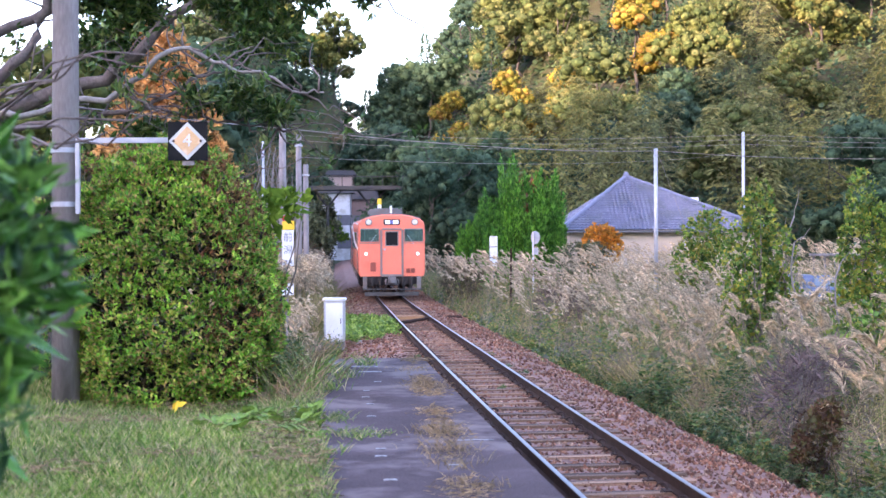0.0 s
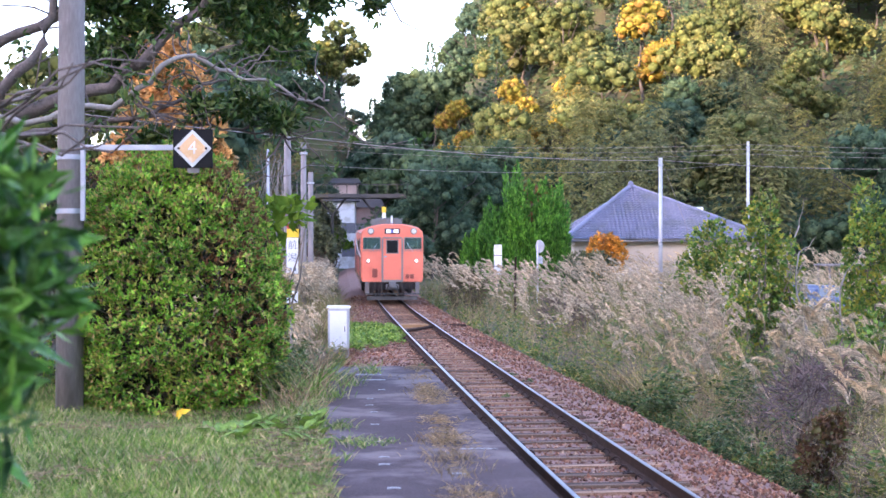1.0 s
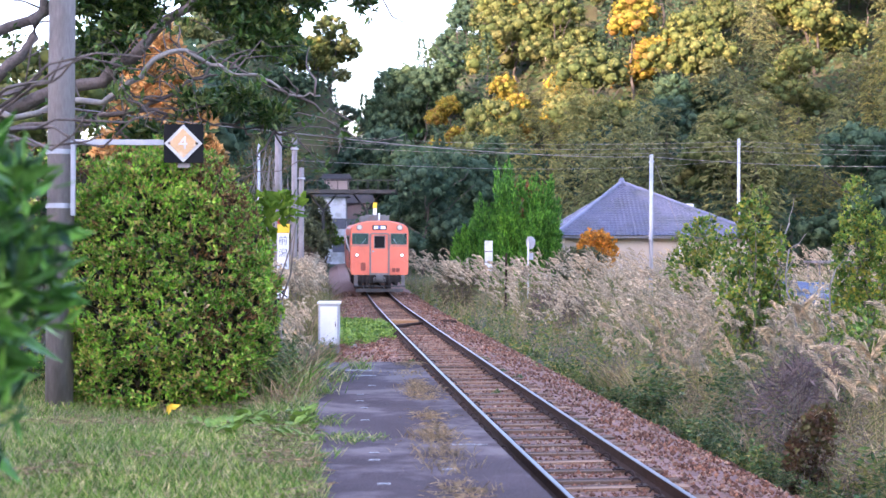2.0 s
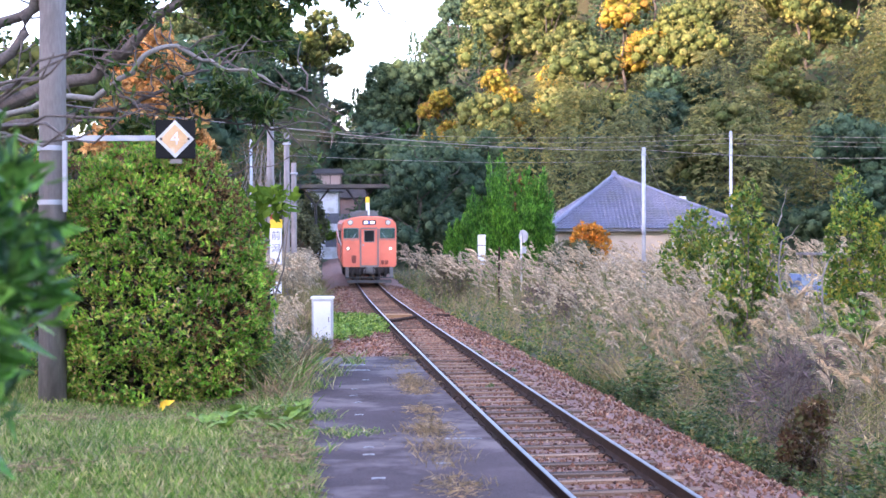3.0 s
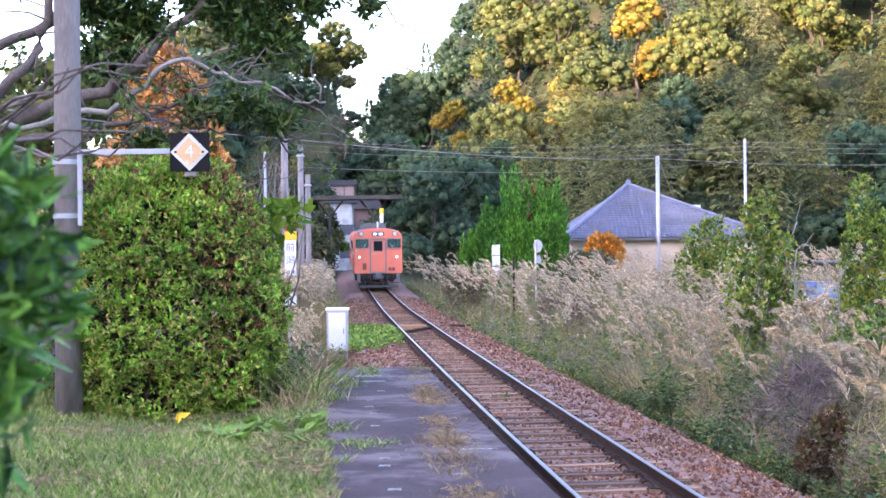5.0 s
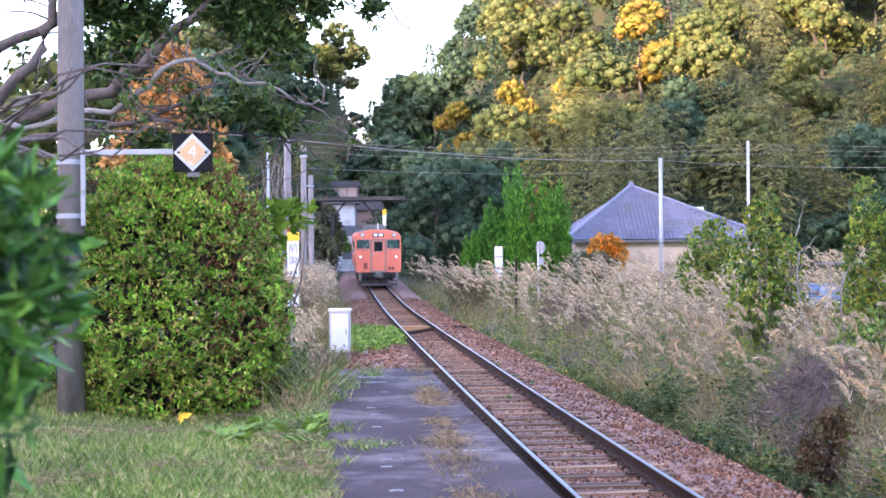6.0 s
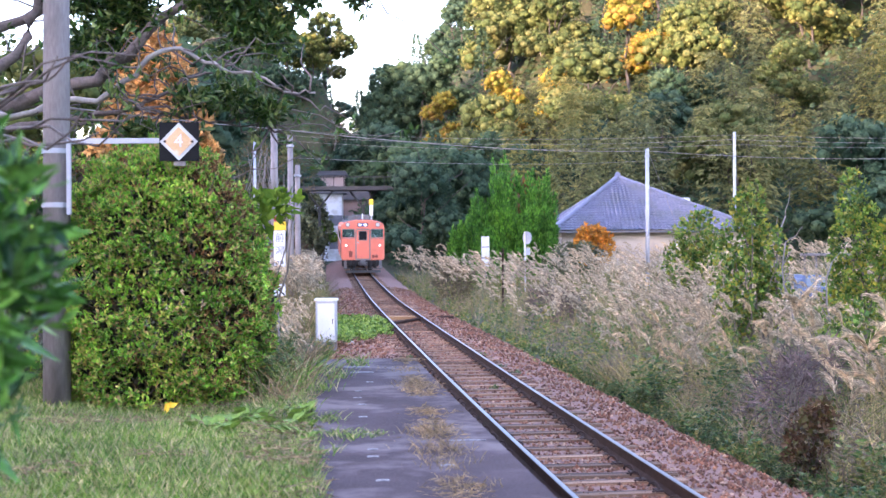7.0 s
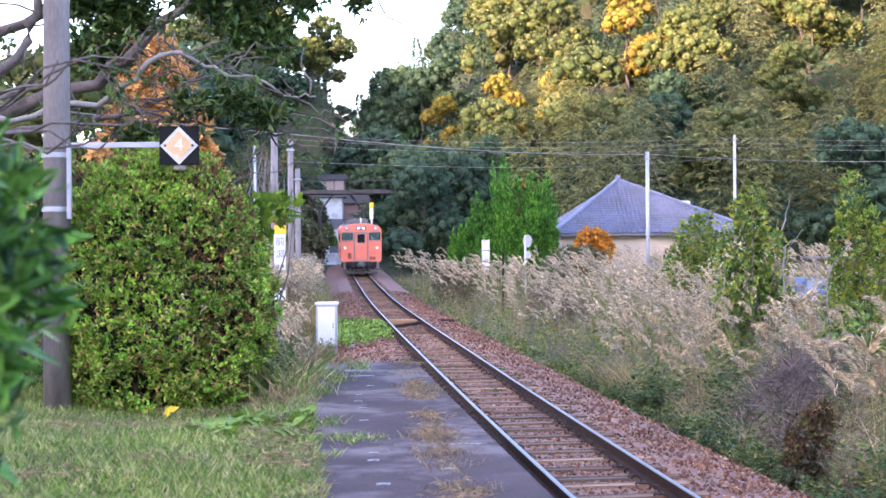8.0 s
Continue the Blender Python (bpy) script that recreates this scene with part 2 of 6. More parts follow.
def cores(blobs, k=0.8, seg=10, rings=7, ragged=0.24):
    """Dense ragged hearts of the boughs, whose facets show as tufts between the leaves."""
    out = []
    for i, b in enumerate(blobs):
        th = np.linspace(0.15, math.pi - 0.15, rings)
        ph = np.linspace(0, 2 * math.pi, seg, endpoint=False) + i
        d = np.stack([np.outer(np.sin(th), np.cos(ph)), np.outer(np.sin(th), np.sin(ph)), np.outer(np.cos(th), np.ones(seg))], 2)
        d = d * (1 + 0.10 * np.sin(5 * d[..., :1] + i) * np.cos(4 * d[..., 1:2]) + 0.06 * np.sin(11 * d[..., 2:3] + 2 * i) * np.cos(9 * d[..., :1]))
        d = d * (1 + ragged * np.random.default_rng(i).uniform(-1, 1, d.shape[:2] + (1,)))
        V = (np.array(b[:3]) + d * np.array(b[3:]) * k).reshape(-1, 3)
        F = np.array([(r * seg + j, r * seg + (j + 1) % seg, (r + 1) * seg + (j + 1) % seg, (r + 1) * seg + j) for r in range(rings - 1) for j in range(seg)])
        out.append((V, F))
    return out


def stack(bits):
    """Joins (vertices, quads) arrays."""
    vs, fs, k = [], [], 0
    for v, f in bits:
        vs.append(v)
        fs.append(f + k)
        k += len(v)
    return np.concatenate(vs), np.concatenate(fs)


def blob_points(blobs, n, rng, lo=0.72, hi=1.08):
    """Points near the skins of ellipsoids (x, y, z, rx, ry, rz), denser on the larger ones, with outward directions."""
    B = np.array(blobs, float)
    w = (B[:, 3] * B[:, 5])
    k = rng.choice(len(B), n, p=w / w.sum())
    d = rng.normal(0, 1, (n, 3))
    d[:, 2] += 0.25
    d /= np.linalg.norm(d, axis=1)[:, None]
    r = rng.uniform(lo, hi, n)[:, None]
    return B[k, :3] + d * r * B[k, 3:], d


def crown_blobs(rng, height, radius, base, n, size):
    """Leafy heads packed over a few rounded domes, the way boughs make up a broad crown: n domes, heads of about the given size."""
    out = []
    for k in range(n):
        a = k * 2.4 + rng.uniform(0, 0.8)
        e = 0.0 if k == 0 else rng.uniform(0.5, 0.72)
        rr = radius * (0.62 if k == 0 else rng.uniform(0.42, 0.56))
        top = height if k == 0 else base + (height - base) * rng.uniform(0.34, 0.82)
        c = np.array([radius * e * math.cos(a), radius * e * math.sin(a), top - rr * 0.8])
        m = int(6 + 2.3 * (rr / size) ** 2)
        for i in range(m):
            u = 1 - 1.35 * (i + 0.5) / m
            ph = i * 2.39996 + k
            q = size * rng.uniform(0.75, 1.25)
            w = math.sqrt(max(0.0, 1 - u * u))
            p = c + np.array([rr * w * math.cos(ph), rr * w * math.sin(ph), rr * 0.8 * u]) * rng.uniform(0.82, 1.05)
            out.append((p[0], p[1], p[2], q, q, q * 0.8))
        out.append((*(c - np.array([0, 0, rr * 0.2])), rr * 0.62, rr * 0.62, rr * 0.5))
    return out


# ---- the railway's line ----
LINE = np.polyfit([12.3, 20.0, 27.2, 41.0, 57.8, 64.2, 72.4, 82.0, 91.5, 110.0, 140.0], [1.84, 1.07, 0.36, -0.80, -2.12, -2.66, -3.41, -4.22, -5.0, -6.4, -8.5], 4)


def line_x(y):
    y = np.asarray(y, float)
    inside = np.clip(y, 8.0, 140.0)
    slope0, slope1 = np.polyval(np.polyder(LINE), 8.0), np.polyval(np.polyder(LINE), 140.0)
    return np.polyval(LINE, inside) + np.minimum(y - 8.0, 0) * slope0 + np.maximum(y - 140.0, 0) * slope1


def line_z(y):
    y = np.asarray(y, float)
    return -0.08 * np.clip((y - 28) / 24, 0, 1) + 0.44 * (np.clip(y - 55, 0, 65) / 37.0) ** 1.5


def line_pose(y, side=0.0, up=0.0):
    """The pose on the track at y: local +y runs along the line, local x across it."""
    x, z = float(line_x(y)), float(line_z(y))
    dx, dz = float(line_x(y + 0.5) - line_x(y - 0.5)), float(line_z(y + 0.5) - line_z(y - 0.5))
    yaw = -math.degrees(math.atan(dx))
    pitch = math.degrees(math.atan(dz))
    return pose(x, y, z, pitch, 0, yaw) @ pose(side, 0, up)


def sweep(profile, ys, closed=True):
    """Vertices and faces of a profile [(across, up)] carried along the line."""
    X, Z = line_x(ys), line_z(ys)
    dx = np.gradient(X, ys)
    nx, ny = 1 / np.sqrt(1 + dx * dx), -dx / np.sqrt(1 + dx * dx)
    p = np.array(profile, float)
    V = np.stack([X[:, None] + nx[:, None] * p[None, :, 0], np.asarray(ys)[:, None] + ny[:, None] * p[None, :, 0], Z[:, None] + p[None, :, 1] + 0 * X[:, None]], axis=2)
    n, m = len(ys), len(p)
    F = [(i * m + j, i * m + (j + 1) % m, (i + 1) * m + (j + 1) % m, (i + 1) * m + j) for i in range(n - 1) for j in range(m if closed else m - 1)]
    if closed:
        F += [tuple(range(m - 1, -1, -1)), tuple(range((n - 1) * m, n * m))]
    return V.reshape(-1, 3), F


# ---- ground ----
PLAT_TOP, PLAT_END = 0.92, 15.9
rng = np.random.default_rng(3)


def smooth(e0, e1, v):
    t = np.clip((v - e0) / (e1 - e0), 0, 1)
    return t * t * (3 - 2 * t)


def waves(x, y, s):
    return np.sin(x / s + 1.3 * np.sin(y / s * 0.7)) * np.cos(y / s * 1.1 + 0.8 * np.sin(x / s * 0.6))


def ground_z(x, y):
    x, y = np.asarray(x, float), np.asarray(y, float)
    u = x - line_x(y)
    z = np.full(np.broadcast(x, y).shape, -0.62) + line_z(y)
    z = z - 0.25 * smooth(2.2, 4.5, u) + 0.5 * smooth(5, 14, u) * smooth(60, 90, y) + 0.06 * waves(x, y, 1.7) * smooth(2.4, 4.0, np.abs(u))
    # the grassy terrace beside the platform
    terrace = smooth(2.78, 2.98, -u) * (1 - smooth(15.0, 20.5, y))
    top = 0.885 + 0.03 * waves(x, y, 0.9) + 0.05 * smooth(-2.2, -4.5, x) - 0.12 * smooth(9.6, 11.4, y) * smooth(-1.3, -1.9, x)
    z = z * (1 - terrace) + top * terrace
    # the wooded hills on both sides of the line's gap
    r = np.sqrt(x * x + y * y)
    a = x / np.maximum(y, 1.0)
    front = (y > 0) * 1.0
    right = 46 * smooth(-0.042, 0.13, a) * smooth(112, 262, r) * front + 12 * smooth(0.08, 0.2, a) * smooth(150, 262, r) * front
    right = right + 20.5 * smooth(-0.068, -0.035, a) * smooth(150, 235, r) * front
    left = 9 * smooth(-0.09, -0.16, a) * smooth(-0.28, -0.19, a) * smooth(80, 170, r) * front + 29 * smooth(-0.052, -0.085, a) * smooth(-0.26, -0.17, a) * smooth(165, 212, r) * front
    z = z + (right + left) * (1 + 0.06 * waves(x, y, 17.0))
    # the ridge that keeps the low sun off the valley floor
    s = (x * to_sun.x + y * to_sun.y) / math.cos(SUN_EL)
    w = -x * to_sun.y / math.cos(SUN_EL) + y * to_sun.x / math.cos(SUN_EL)
    crest = RIDGE + 5.0 * np.sin(w / 23.0) + 3.0 * np.sin(w / 9.0 + 1.0) + 2.0 * np.sin(w / 4.1)
    crest = crest + 15.5 * smooth(-88, -60, w) + 13.0 * smooth(-121, -138, w) - 14.0 * smooth(-113, -101, w) * smooth(-80, -90, w)
    z = z + crest * smooth(150, 260, s) * (1 - 0.4 * smooth(300, 600, s))
    return z


RIDGE = 82.0
gx = np.unique(np.concatenate([np.linspace(-14, 16, 101), np.linspace(-60, 60, 61), np.sign(np.linspace(-1, 1, 91)) * np.abs(np.linspace(-1, 1, 91)) ** 1.6 * 420, [-3000, -1500, -800, 800, 1500, 3000]]))
gy = np.unique(np.concatenate([np.linspace(-12, 70, 165), np.linspace(70, 280, 85), -12 - np.linspace(0, 1, 60) ** 1.3 * 420, 280 + np.linspace(0, 1, 14) ** 2 * 2700, [-1200, -3000]]))
GX, GY = np.meshgrid(gx, gy)
GV = np.stack([GX, GY, ground_z(GX, GY)], axis=2).reshape(-1, 3)
nxg = len(gx)
ii, jj = np.meshgrid(np.arange(len(gy) - 1), np.arange(nxg - 1), indexing="ij")
GF = np.stack([ii * nxg + jj, ii * nxg + jj + 1, (ii + 1) * nxg + jj + 1, (ii + 1) * nxg + jj], axis=2).reshape(-1, 4)
ground = obj_from("ground", GV, GF, M_SOIL, smooth=True)
tagged(ground, "earthy ground with dry leaf litter under grass and woods", "ground", kind="structure")

# ---- ballast, sleepers, rails ----
ys_track = np.concatenate([np.arange(-6, 60, 0.8), np.arange(60, 123, 2.0)])
v, f = sweep([(-2.7, -0.75), (-1.75, -0.26), (-1.2, -0.185), (1.2, -0.185), (1.75, -0.26), (2.2, -0.36), (3.0, -0.9)], ys_track)
ballast = tagged(obj_from("ballast_bed", v, f, M_BALLAST), "reddish-brown ballast bed under the railway track", "ballast", kind="structure")

track = thing("railway_track", pose(0, 0, 0), "single narrow-gauge track with rusty rails on timber sleepers", "railway track", kind="structure")
for side in (-0.566, 0.566):
    s = side
    v, f = sweep([(s - 0.063, -0.153), (s - 0.063, -0.140), (s - 0.010, -0.118), (s - 0.008, -0.045), (s - 0.032, -0.034), (s - 0.033, -0.006), (s + 0.033, -0.006), (s + 0.032, -0.034), (s + 0.008, -0.045), (s + 0.010, -0.118), (s + 0.063, -0.140), (s + 0.063, -0.153)], ys_track)
    rail = obj_from("rail", v, f, M_RAIL, track, "rust-brown steel rail with a polished head")
    v, f = sweep([(s - 0.026, -0.008), (s - 0.024, 0.0), (s + 0.024, 0.0), (s + 0.026, -0.008)], ys_track)
    obj_from("rail_head", v, f, M_RAILHEAD, rail, "polished running surface")

sl_mesh = []
for k in range(3):
    bm = boxes((-1.0, 1.0, -0.10, 0.10, -0.30, -0.155), bevel=0.008)
    for vv in bm.verts:
        vv.co += Vector((0, rng.normal(0, 0.006), rng.normal(0, 0.004)))
    me = bpy.data.meshes.new("sleeper")
    bm.to_mesh(me)
    bm.free()
    me.materials.append(M_SLEEPER)
    sl_mesh.append(me)
bm = boxes((-0.095, 0.095, -0.075, 0.075, -0.157, -0.142))
plate_mesh = bpy.data.meshes.new("tie_plate")
bm.to_mesh(plate_mesh)
bm.free()
plate_mesh.materials.append(M_CLIP)
ang = np.linspace(0, 1.75 * math.pi, 9)
v, f = tube([(0.0 + 0.045 * math.cos(a), 0.014 * (i - 4), -0.115 + 0.045 * math.sin(a)) for i, a in enumerate(ang)], [0.012] * 9, 5)
clip_mesh = obj_from("rail_clip", v, f, M_CLIP, smooth=True)
clip_data = clip_mesh.data
bpy.data.objects.remove(clip_mesh)
SPACING = 0.62
y, k = 6.5, 0
while y < 125:
    sl = new("sleeper", sl_mesh[k % 3])
    sl.parent = track
    sl.matrix_basis = line_pose(y) @ pose(rng.normal(0, 0.03), 0, rng.normal(0, 0.004), 0, 0, rng.normal(0, 0.6))
    if y < 40:
        for side in (-0.566, 0.566):
            pl = new("tie_plate", plate_mesh)
            pl.parent, pl.matrix_basis = sl, pose(side, 0, 0.004)
            for o in (-0.1, 0.1):
                c = new("rail_clip", clip_data)
                c.parent, c.matrix_basis = sl, pose(side + o, 0, 0.0, 0, 0, 0 if o > 0 else 180)
    y += SPACING if k % 40 != 11 else 0.4
    k += 1

# ---- platform ----
ys_p = np.concatenate([np.arange(-8, PLAT_END, 0.5), [PLAT_END]])
v, f = sweep([(-3.2, -0.7), (-3.2, PLAT_TOP), (-1.67, PLAT_TOP), (-1.66, PLAT_TOP - 0.015), (-1.66, PLAT_TOP - 0.16), (-1.73, PLAT_TOP - 0.17), (-1.73, -0.7)], ys_p)
platform = tagged(obj_from("platform", v, f, M_ASPHALT), "low platform of worn dark asphalt beside the track", "platform", kind="structure")


# ---- trees ----
def tree_kind(name, label, category, height, trunk_r, crown, leaf_mat, bark=None, base=0.35, lean=0.3, seed=0, core_mat=None):
    """A tree with a tapered trunk, limbs, and a crown of separate leaves; crown: (vertices, faces)."""
    r = np.random.default_rng(seed)
    t = thing(name, pose(0, 0, -500), label, category)
    top = np.array([r.normal(0, lean), r.normal(0, lean), height * 0.8])
    bits = [tube(wobble((0, 0, -0.8), top, r, 8, 0.25), np.linspace(trunk_r, trunk_r * 0.25, 8), 7)]
    for i in range(5):
        h = height * (base + 0.09 * i)
        a = r.uniform(0, 6.28)
        reach = height * 0.26
        bits.append(tube(wobble((0, 0, h), (reach * math.cos(a), reach * math.sin(a), h + reach * 0.7), r, 5, 0.3), np.linspace(trunk_r * 0.45, trunk_r * 0.12, 5), 5))
    v, f = joined(bits)
    obj_from("trunk", v, f, bark or M_BARK, t, smooth=True)
    (cv, cf), nl = crown if isinstance(crown[0], tuple) else (crown, len(crown[1]))
    obj_from("crown", cv, cf, [leaf_mat, core_mat or leaf_mat], t, slots=[0] * nl + [1] * (len(cf) - nl))
    return t


def round_crown(seed, h, r, base, nb, size, n, leaf, width, heart=0.78):
    g = np.random.default_rng(seed)
    blobs = crown_blobs(g, h, r, base, nb, size)
    P, D = blob_points(blobs, n, g, 0.78, 1.16)
    return stack([skin_leaves(P, D, leaf, width, g)] + cores(blobs, heart, 7, 5, 0.12)), n


def plume_crown(seed, h, leaf):
    """Bamboo: a few tall plumes, each a feathery cone of drooping tiers that narrows to a nodding tip."""
    g = np.random.default_rng(seed)
    P, D = [], []
    for c in range(3):
        a0 = c * 2.1 + g.uniform(0, 1)
        bx, by = 1.7 * math.cos(a0), 1.7 * math.sin(a0)
        hh, la, lr = h * g.uniform(0.66, 1.0), g.uniform(0, 6.28), g.uniform(1.2, 3.0)

        def axis(t):
            return np.array([bx + lr * t ** 2.6 * math.cos(la), by + lr * t ** 2.6 * math.sin(la), hh * t - 2.2 * lr * max(0.0, t - 0.75) ** 2])

        for t in np.linspace(0.2, 1.0, 13):
            wide = 2.15 * min(1.0, (1.12 - t) / 0.62) ** 0.8 * min(1.0, (t + 0.1) / 0.5)
            for k in range(5):
                reach, aa = wide * g.uniform(0.65, 1.1), k * 1.26 + g.uniform(0, 1.2)
                out, side = np.array([math.cos(aa), math.sin(aa), 0.0]), np.array([-math.sin(aa), math.cos(aa), 0.0])
                root = axis(t + g.normal(0, 0.012))
                for q in g.uniform(0.0, 1.0, 15):
                    P.append(root + out * reach * q + side * g.normal(0, 0.38) * (0.3 + q) + np.array([0, 0, 0.5 * q - 0.85 * q * q]) * reach * 0.8 + g.normal(0, 0.07, 3))
                    D.append(out * 0.8 + side * g.normal(0, 0.35) + np.array([0, 0, 0.15 - 0.8 * q]) + g.normal(0, 0.15, 3))
    return leaf_quads(np.array(P), np.array(D), leaf, leaf * 0.3, g, 0.3)


def cone_crown(seed, h, r, n, leaf, base=0.12, power=0.85, up=0.2, slim=0.5):
    g = np.random.default_rng(seed)
    t = g.uniform(0, 1, n) ** 1.3
    a = g.uniform(0, 6.28, n)
    lobes = 1 + 0.28 * np.sin(a * 5 + t * 17) + 0.15 * np.sin(a * 9 - t * 31)
    rr = r * (1 - t) ** power * lobes * np.sqrt(g.uniform(0.45, 1.05, n))
    P = np.stack([rr * np.cos(a), rr * np.sin(a), h * (base + (1 - base) * t)], 1)
    D = np.stack([np.cos(a), np.sin(a), np.full(n, up)], 1) + g.normal(0, 0.4, (n, 3))
    return leaf_quads(P, D, leaf, leaf * slim, g)


KINDS = {}
for i in range(4):
    KINDS["olive", i] = tree_kind("evergreen_tree", "round-crowned evergreen broadleaf tree on the wooded hillside", "tree", 12, 0.22, round_crown(20 + i, 12, 4.6, 2.4, 4 + i % 2, 0.9, 3700, 0.34, 0.26, 0.64), L_OLIVE, seed=i, core_mat=None)
for i in range(3):
    KINDS["dark", i] = tree_kind("evergreen_tree", "dark green broadleaf tree in the shaded wood", "tree", 11, 0.2, round_crown(40 + i, 11, 4.4, 0.6, 4 + i % 2, 0.95, 3000, 0.40, 0.26, 0.64), L_DARK_HAZED, seed=10 + i)
for i in range(3):
    KINDS["bamboo", i] = tree_kind("bamboo_clump", "feathery olive bamboo clump with drooping tops", "bamboo", 13, 0.06, plume_crown(60 + i, 14.0, 0.54), L_BAMBOO, seed=20 + i)
for i in range(2):
    KINDS["gold", i] = tree_kind("autumn_tree", "golden-leaved autumn tree on the hillside", "tree", 11, 0.2, round_crown(70 + i, 11.5, 3.2, 1.5, 6, 0.7, 2600, 0.34, 0.25, 0.66), L_GOLD, seed=30 + i, core_mat=None)
KINDS["lime", 0] = tree_kind("bright_green_tree", "bright yellow-green tree among darker evergreens", "tree", 11, 0.2, round_crown(80, 11, 3.6, 2.5, 4, 0.85, 2600, 0.34, 0.26, 0.66), L_LIME, seed=33, core_mat=None)
KINDS["conifer", 0] = tree_kind("conifer_tree", "dark pointed conifer in the wood", "tree", 15, 0.22, cone_crown(81, 15, 2.6, 1300, 0.55, 0.1, 0.8, -0.2), L_DARK_HAZED, seed=34)
KINDS["twig", 0] = tree_kind("bare_tree", "leafless brownish tree with fine twigs", "tree", 11, 0.16, leaf_quads(*blob_points(crown_blobs(np.random.default_rng(5), 11, 3.0, 3, 4, 0.9), 1100, np.random.default_rng(6)), 0.9, 0.05, np.random.default_rng(7)), L_TWIG, M_PALEBARK, seed=35)
KINDS["rust", 0] = tree_kind("autumn_tree", "rusty brown autumn tree at the wood's edge", "tree", 8, 0.16, round_crown(83, 8, 3.2, 1.0, 5, 0.7, 1600, 0.3, 0.22), L_RUST, seed=36)


def plant(kind, i, x, y, scale=1.0, dz=0.0, turn=None, label=""):
    src = KINDS[kind, i]
    s = scale
    m = pose(x, y, float(ground_z(x, y)) + dz, rng.normal(0, 3), rng.normal(0, 3), rng.uniform(0, 360) if turn is None else turn)
    ob = copy_thing(src, m)
    ob.scale = (s * rng.uniform(0.9, 1.12), s * rng.uniform(0.9, 1.12), s)
    if label:
        ob["label"] = label
    ob["group"] = "woods"
    return ob


# right-hand and far hillside
forest = np.random.default_rng(11)
for r0 in np.arange(114, 276, 9.0):
    step = 8.6 / r0
    for a in np.arange(-0.055, 0.44, step):
        rr, aa = r0 + forest.normal(0, 2.2), a + forest.normal(0, step * 0.28)
        x, y = rr * aa, rr
        if aa < 0.0 and rr < 125 + 1150 * -aa:
            continue
        z = float(ground_z(x, y))
        n = waves(x, y, 11.0) + forest.normal(0, 0.35)
        # shade on the hill's shoulder is put in as darker-leaved kinds
        if aa < 0.012 or (aa < 0.045 and rr > 196):
            kind = "dark" if forest.random() < 0.8 else "conifer"
        elif 0.07 < aa < 0.42 and rr < 205 and (n > -0.6 if z < 16 else n > 0.3 and z < 27):
            kind = "bamboo"
        elif rr < 126 and aa < 0.12:
            kind = forest.choice(["dark", "dark", "rust", "olive"])
        elif z < 14:
            kind = forest.choice(["dark", "dark", "olive"])
        else:
            kind = forest.choice(["olive"] * 14 + ["dark"] * 3 + ["conifer", "twig", "lime", "lime", "gold"])
        top = max(i for k, i in KINDS if k == kind) + 1
        plant(str(kind), int(forest.integers(top)), x, y, forest.uniform(0.8, 1.3) * (0.9 if kind == "bamboo" else 1.0))
# golden trees in the last sun at the hill's shoulder, bright green ones higher up
for k, a, r, s in (("gold", 0.000, 176, 0.8), ("gold", 0.010, 183, 0.95), ("gold", 0.002, 170, 0.7), ("gold", 0.052, 172, 1.0), ("gold", 0.064, 168, 0.8), ("gold", 0.10, 166, 0.8), ("lime", 0.148, 196, 1.0), ("lime", 0.165, 190, 0.9), ("twig", 0.265, 196, 1.0), ("twig", 0.315, 200, 1.1), ("twig", -0.03, 182, 0.8)):
    plant(k, 0, r * a, r, s)
# left-hand wood
for r0 in np.arange(74, 240, 9.0):
    step = 9.0 / r0
    for a in np.arange(-0.46, -0.05, step):
        rr, aa = r0 + forest.normal(0, 2), a + forest.normal(0, step * 0.25)
        if (aa > -0.138 and rr < 150) or (aa > -0.115 and rr < 185) or (rr < 95 and aa > -0.14) or (aa < -0.2 and rr > 108):
            continue
        kind = forest.choice(["olive"] * 5 + ["twig"] * 4 + ["dark"] * 2) if aa > -0.165 else forest.choice(["dark"] * 8 + ["olive"] * 2 + ["twig", "conifer"])
        top = max(i for k, i in KINDS if k == kind) + 1
        plant(str(kind), int(forest.integers(top)), rr * aa, rr, forest.uniform(0.75, 1.05) * (forest.uniform(0.6, 1.25) if aa < -0.2 else 1.0))
# trees behind the old tree's limbs
for x, y, k, s in ((-18.0, 60, "olive", 1.0), (-15.8, 64, "dark", 1.2), (-17.0, 70, "dark", 1.3), (-12.2, 66, "dark", 1.0), (-14.2, 72, "dark", 1.25)):
    plant(k, 0, x, y, s)
# undergrowth between the trunks
n = 52000
ur, ua = forest.uniform(112, 285, n), forest.uniform(-0.3, 0.44, n)
keep = ~((ua < -0.03) & (ua > -0.115) & (ur < 180))
ur, ua = ur[keep], ua[keep]
P = np.stack([ur * ua, ur, ground_z(ur * ua, ur) + forest.uniform(0.1, 4.2, len(ur))], 1)
v, f = skin_leaves(P, np.tile([0.0, -0.35, 1.0], (len(P), 1)) + forest.normal(0, 0.4, (len(P), 3)), 0.8, 0.55, forest)
tagged(obj_from("undergrowth", v, f, L_DARK_HAZED), "dense dark undergrowth on the wooded slopes", "undergrowth", kind="stuff")
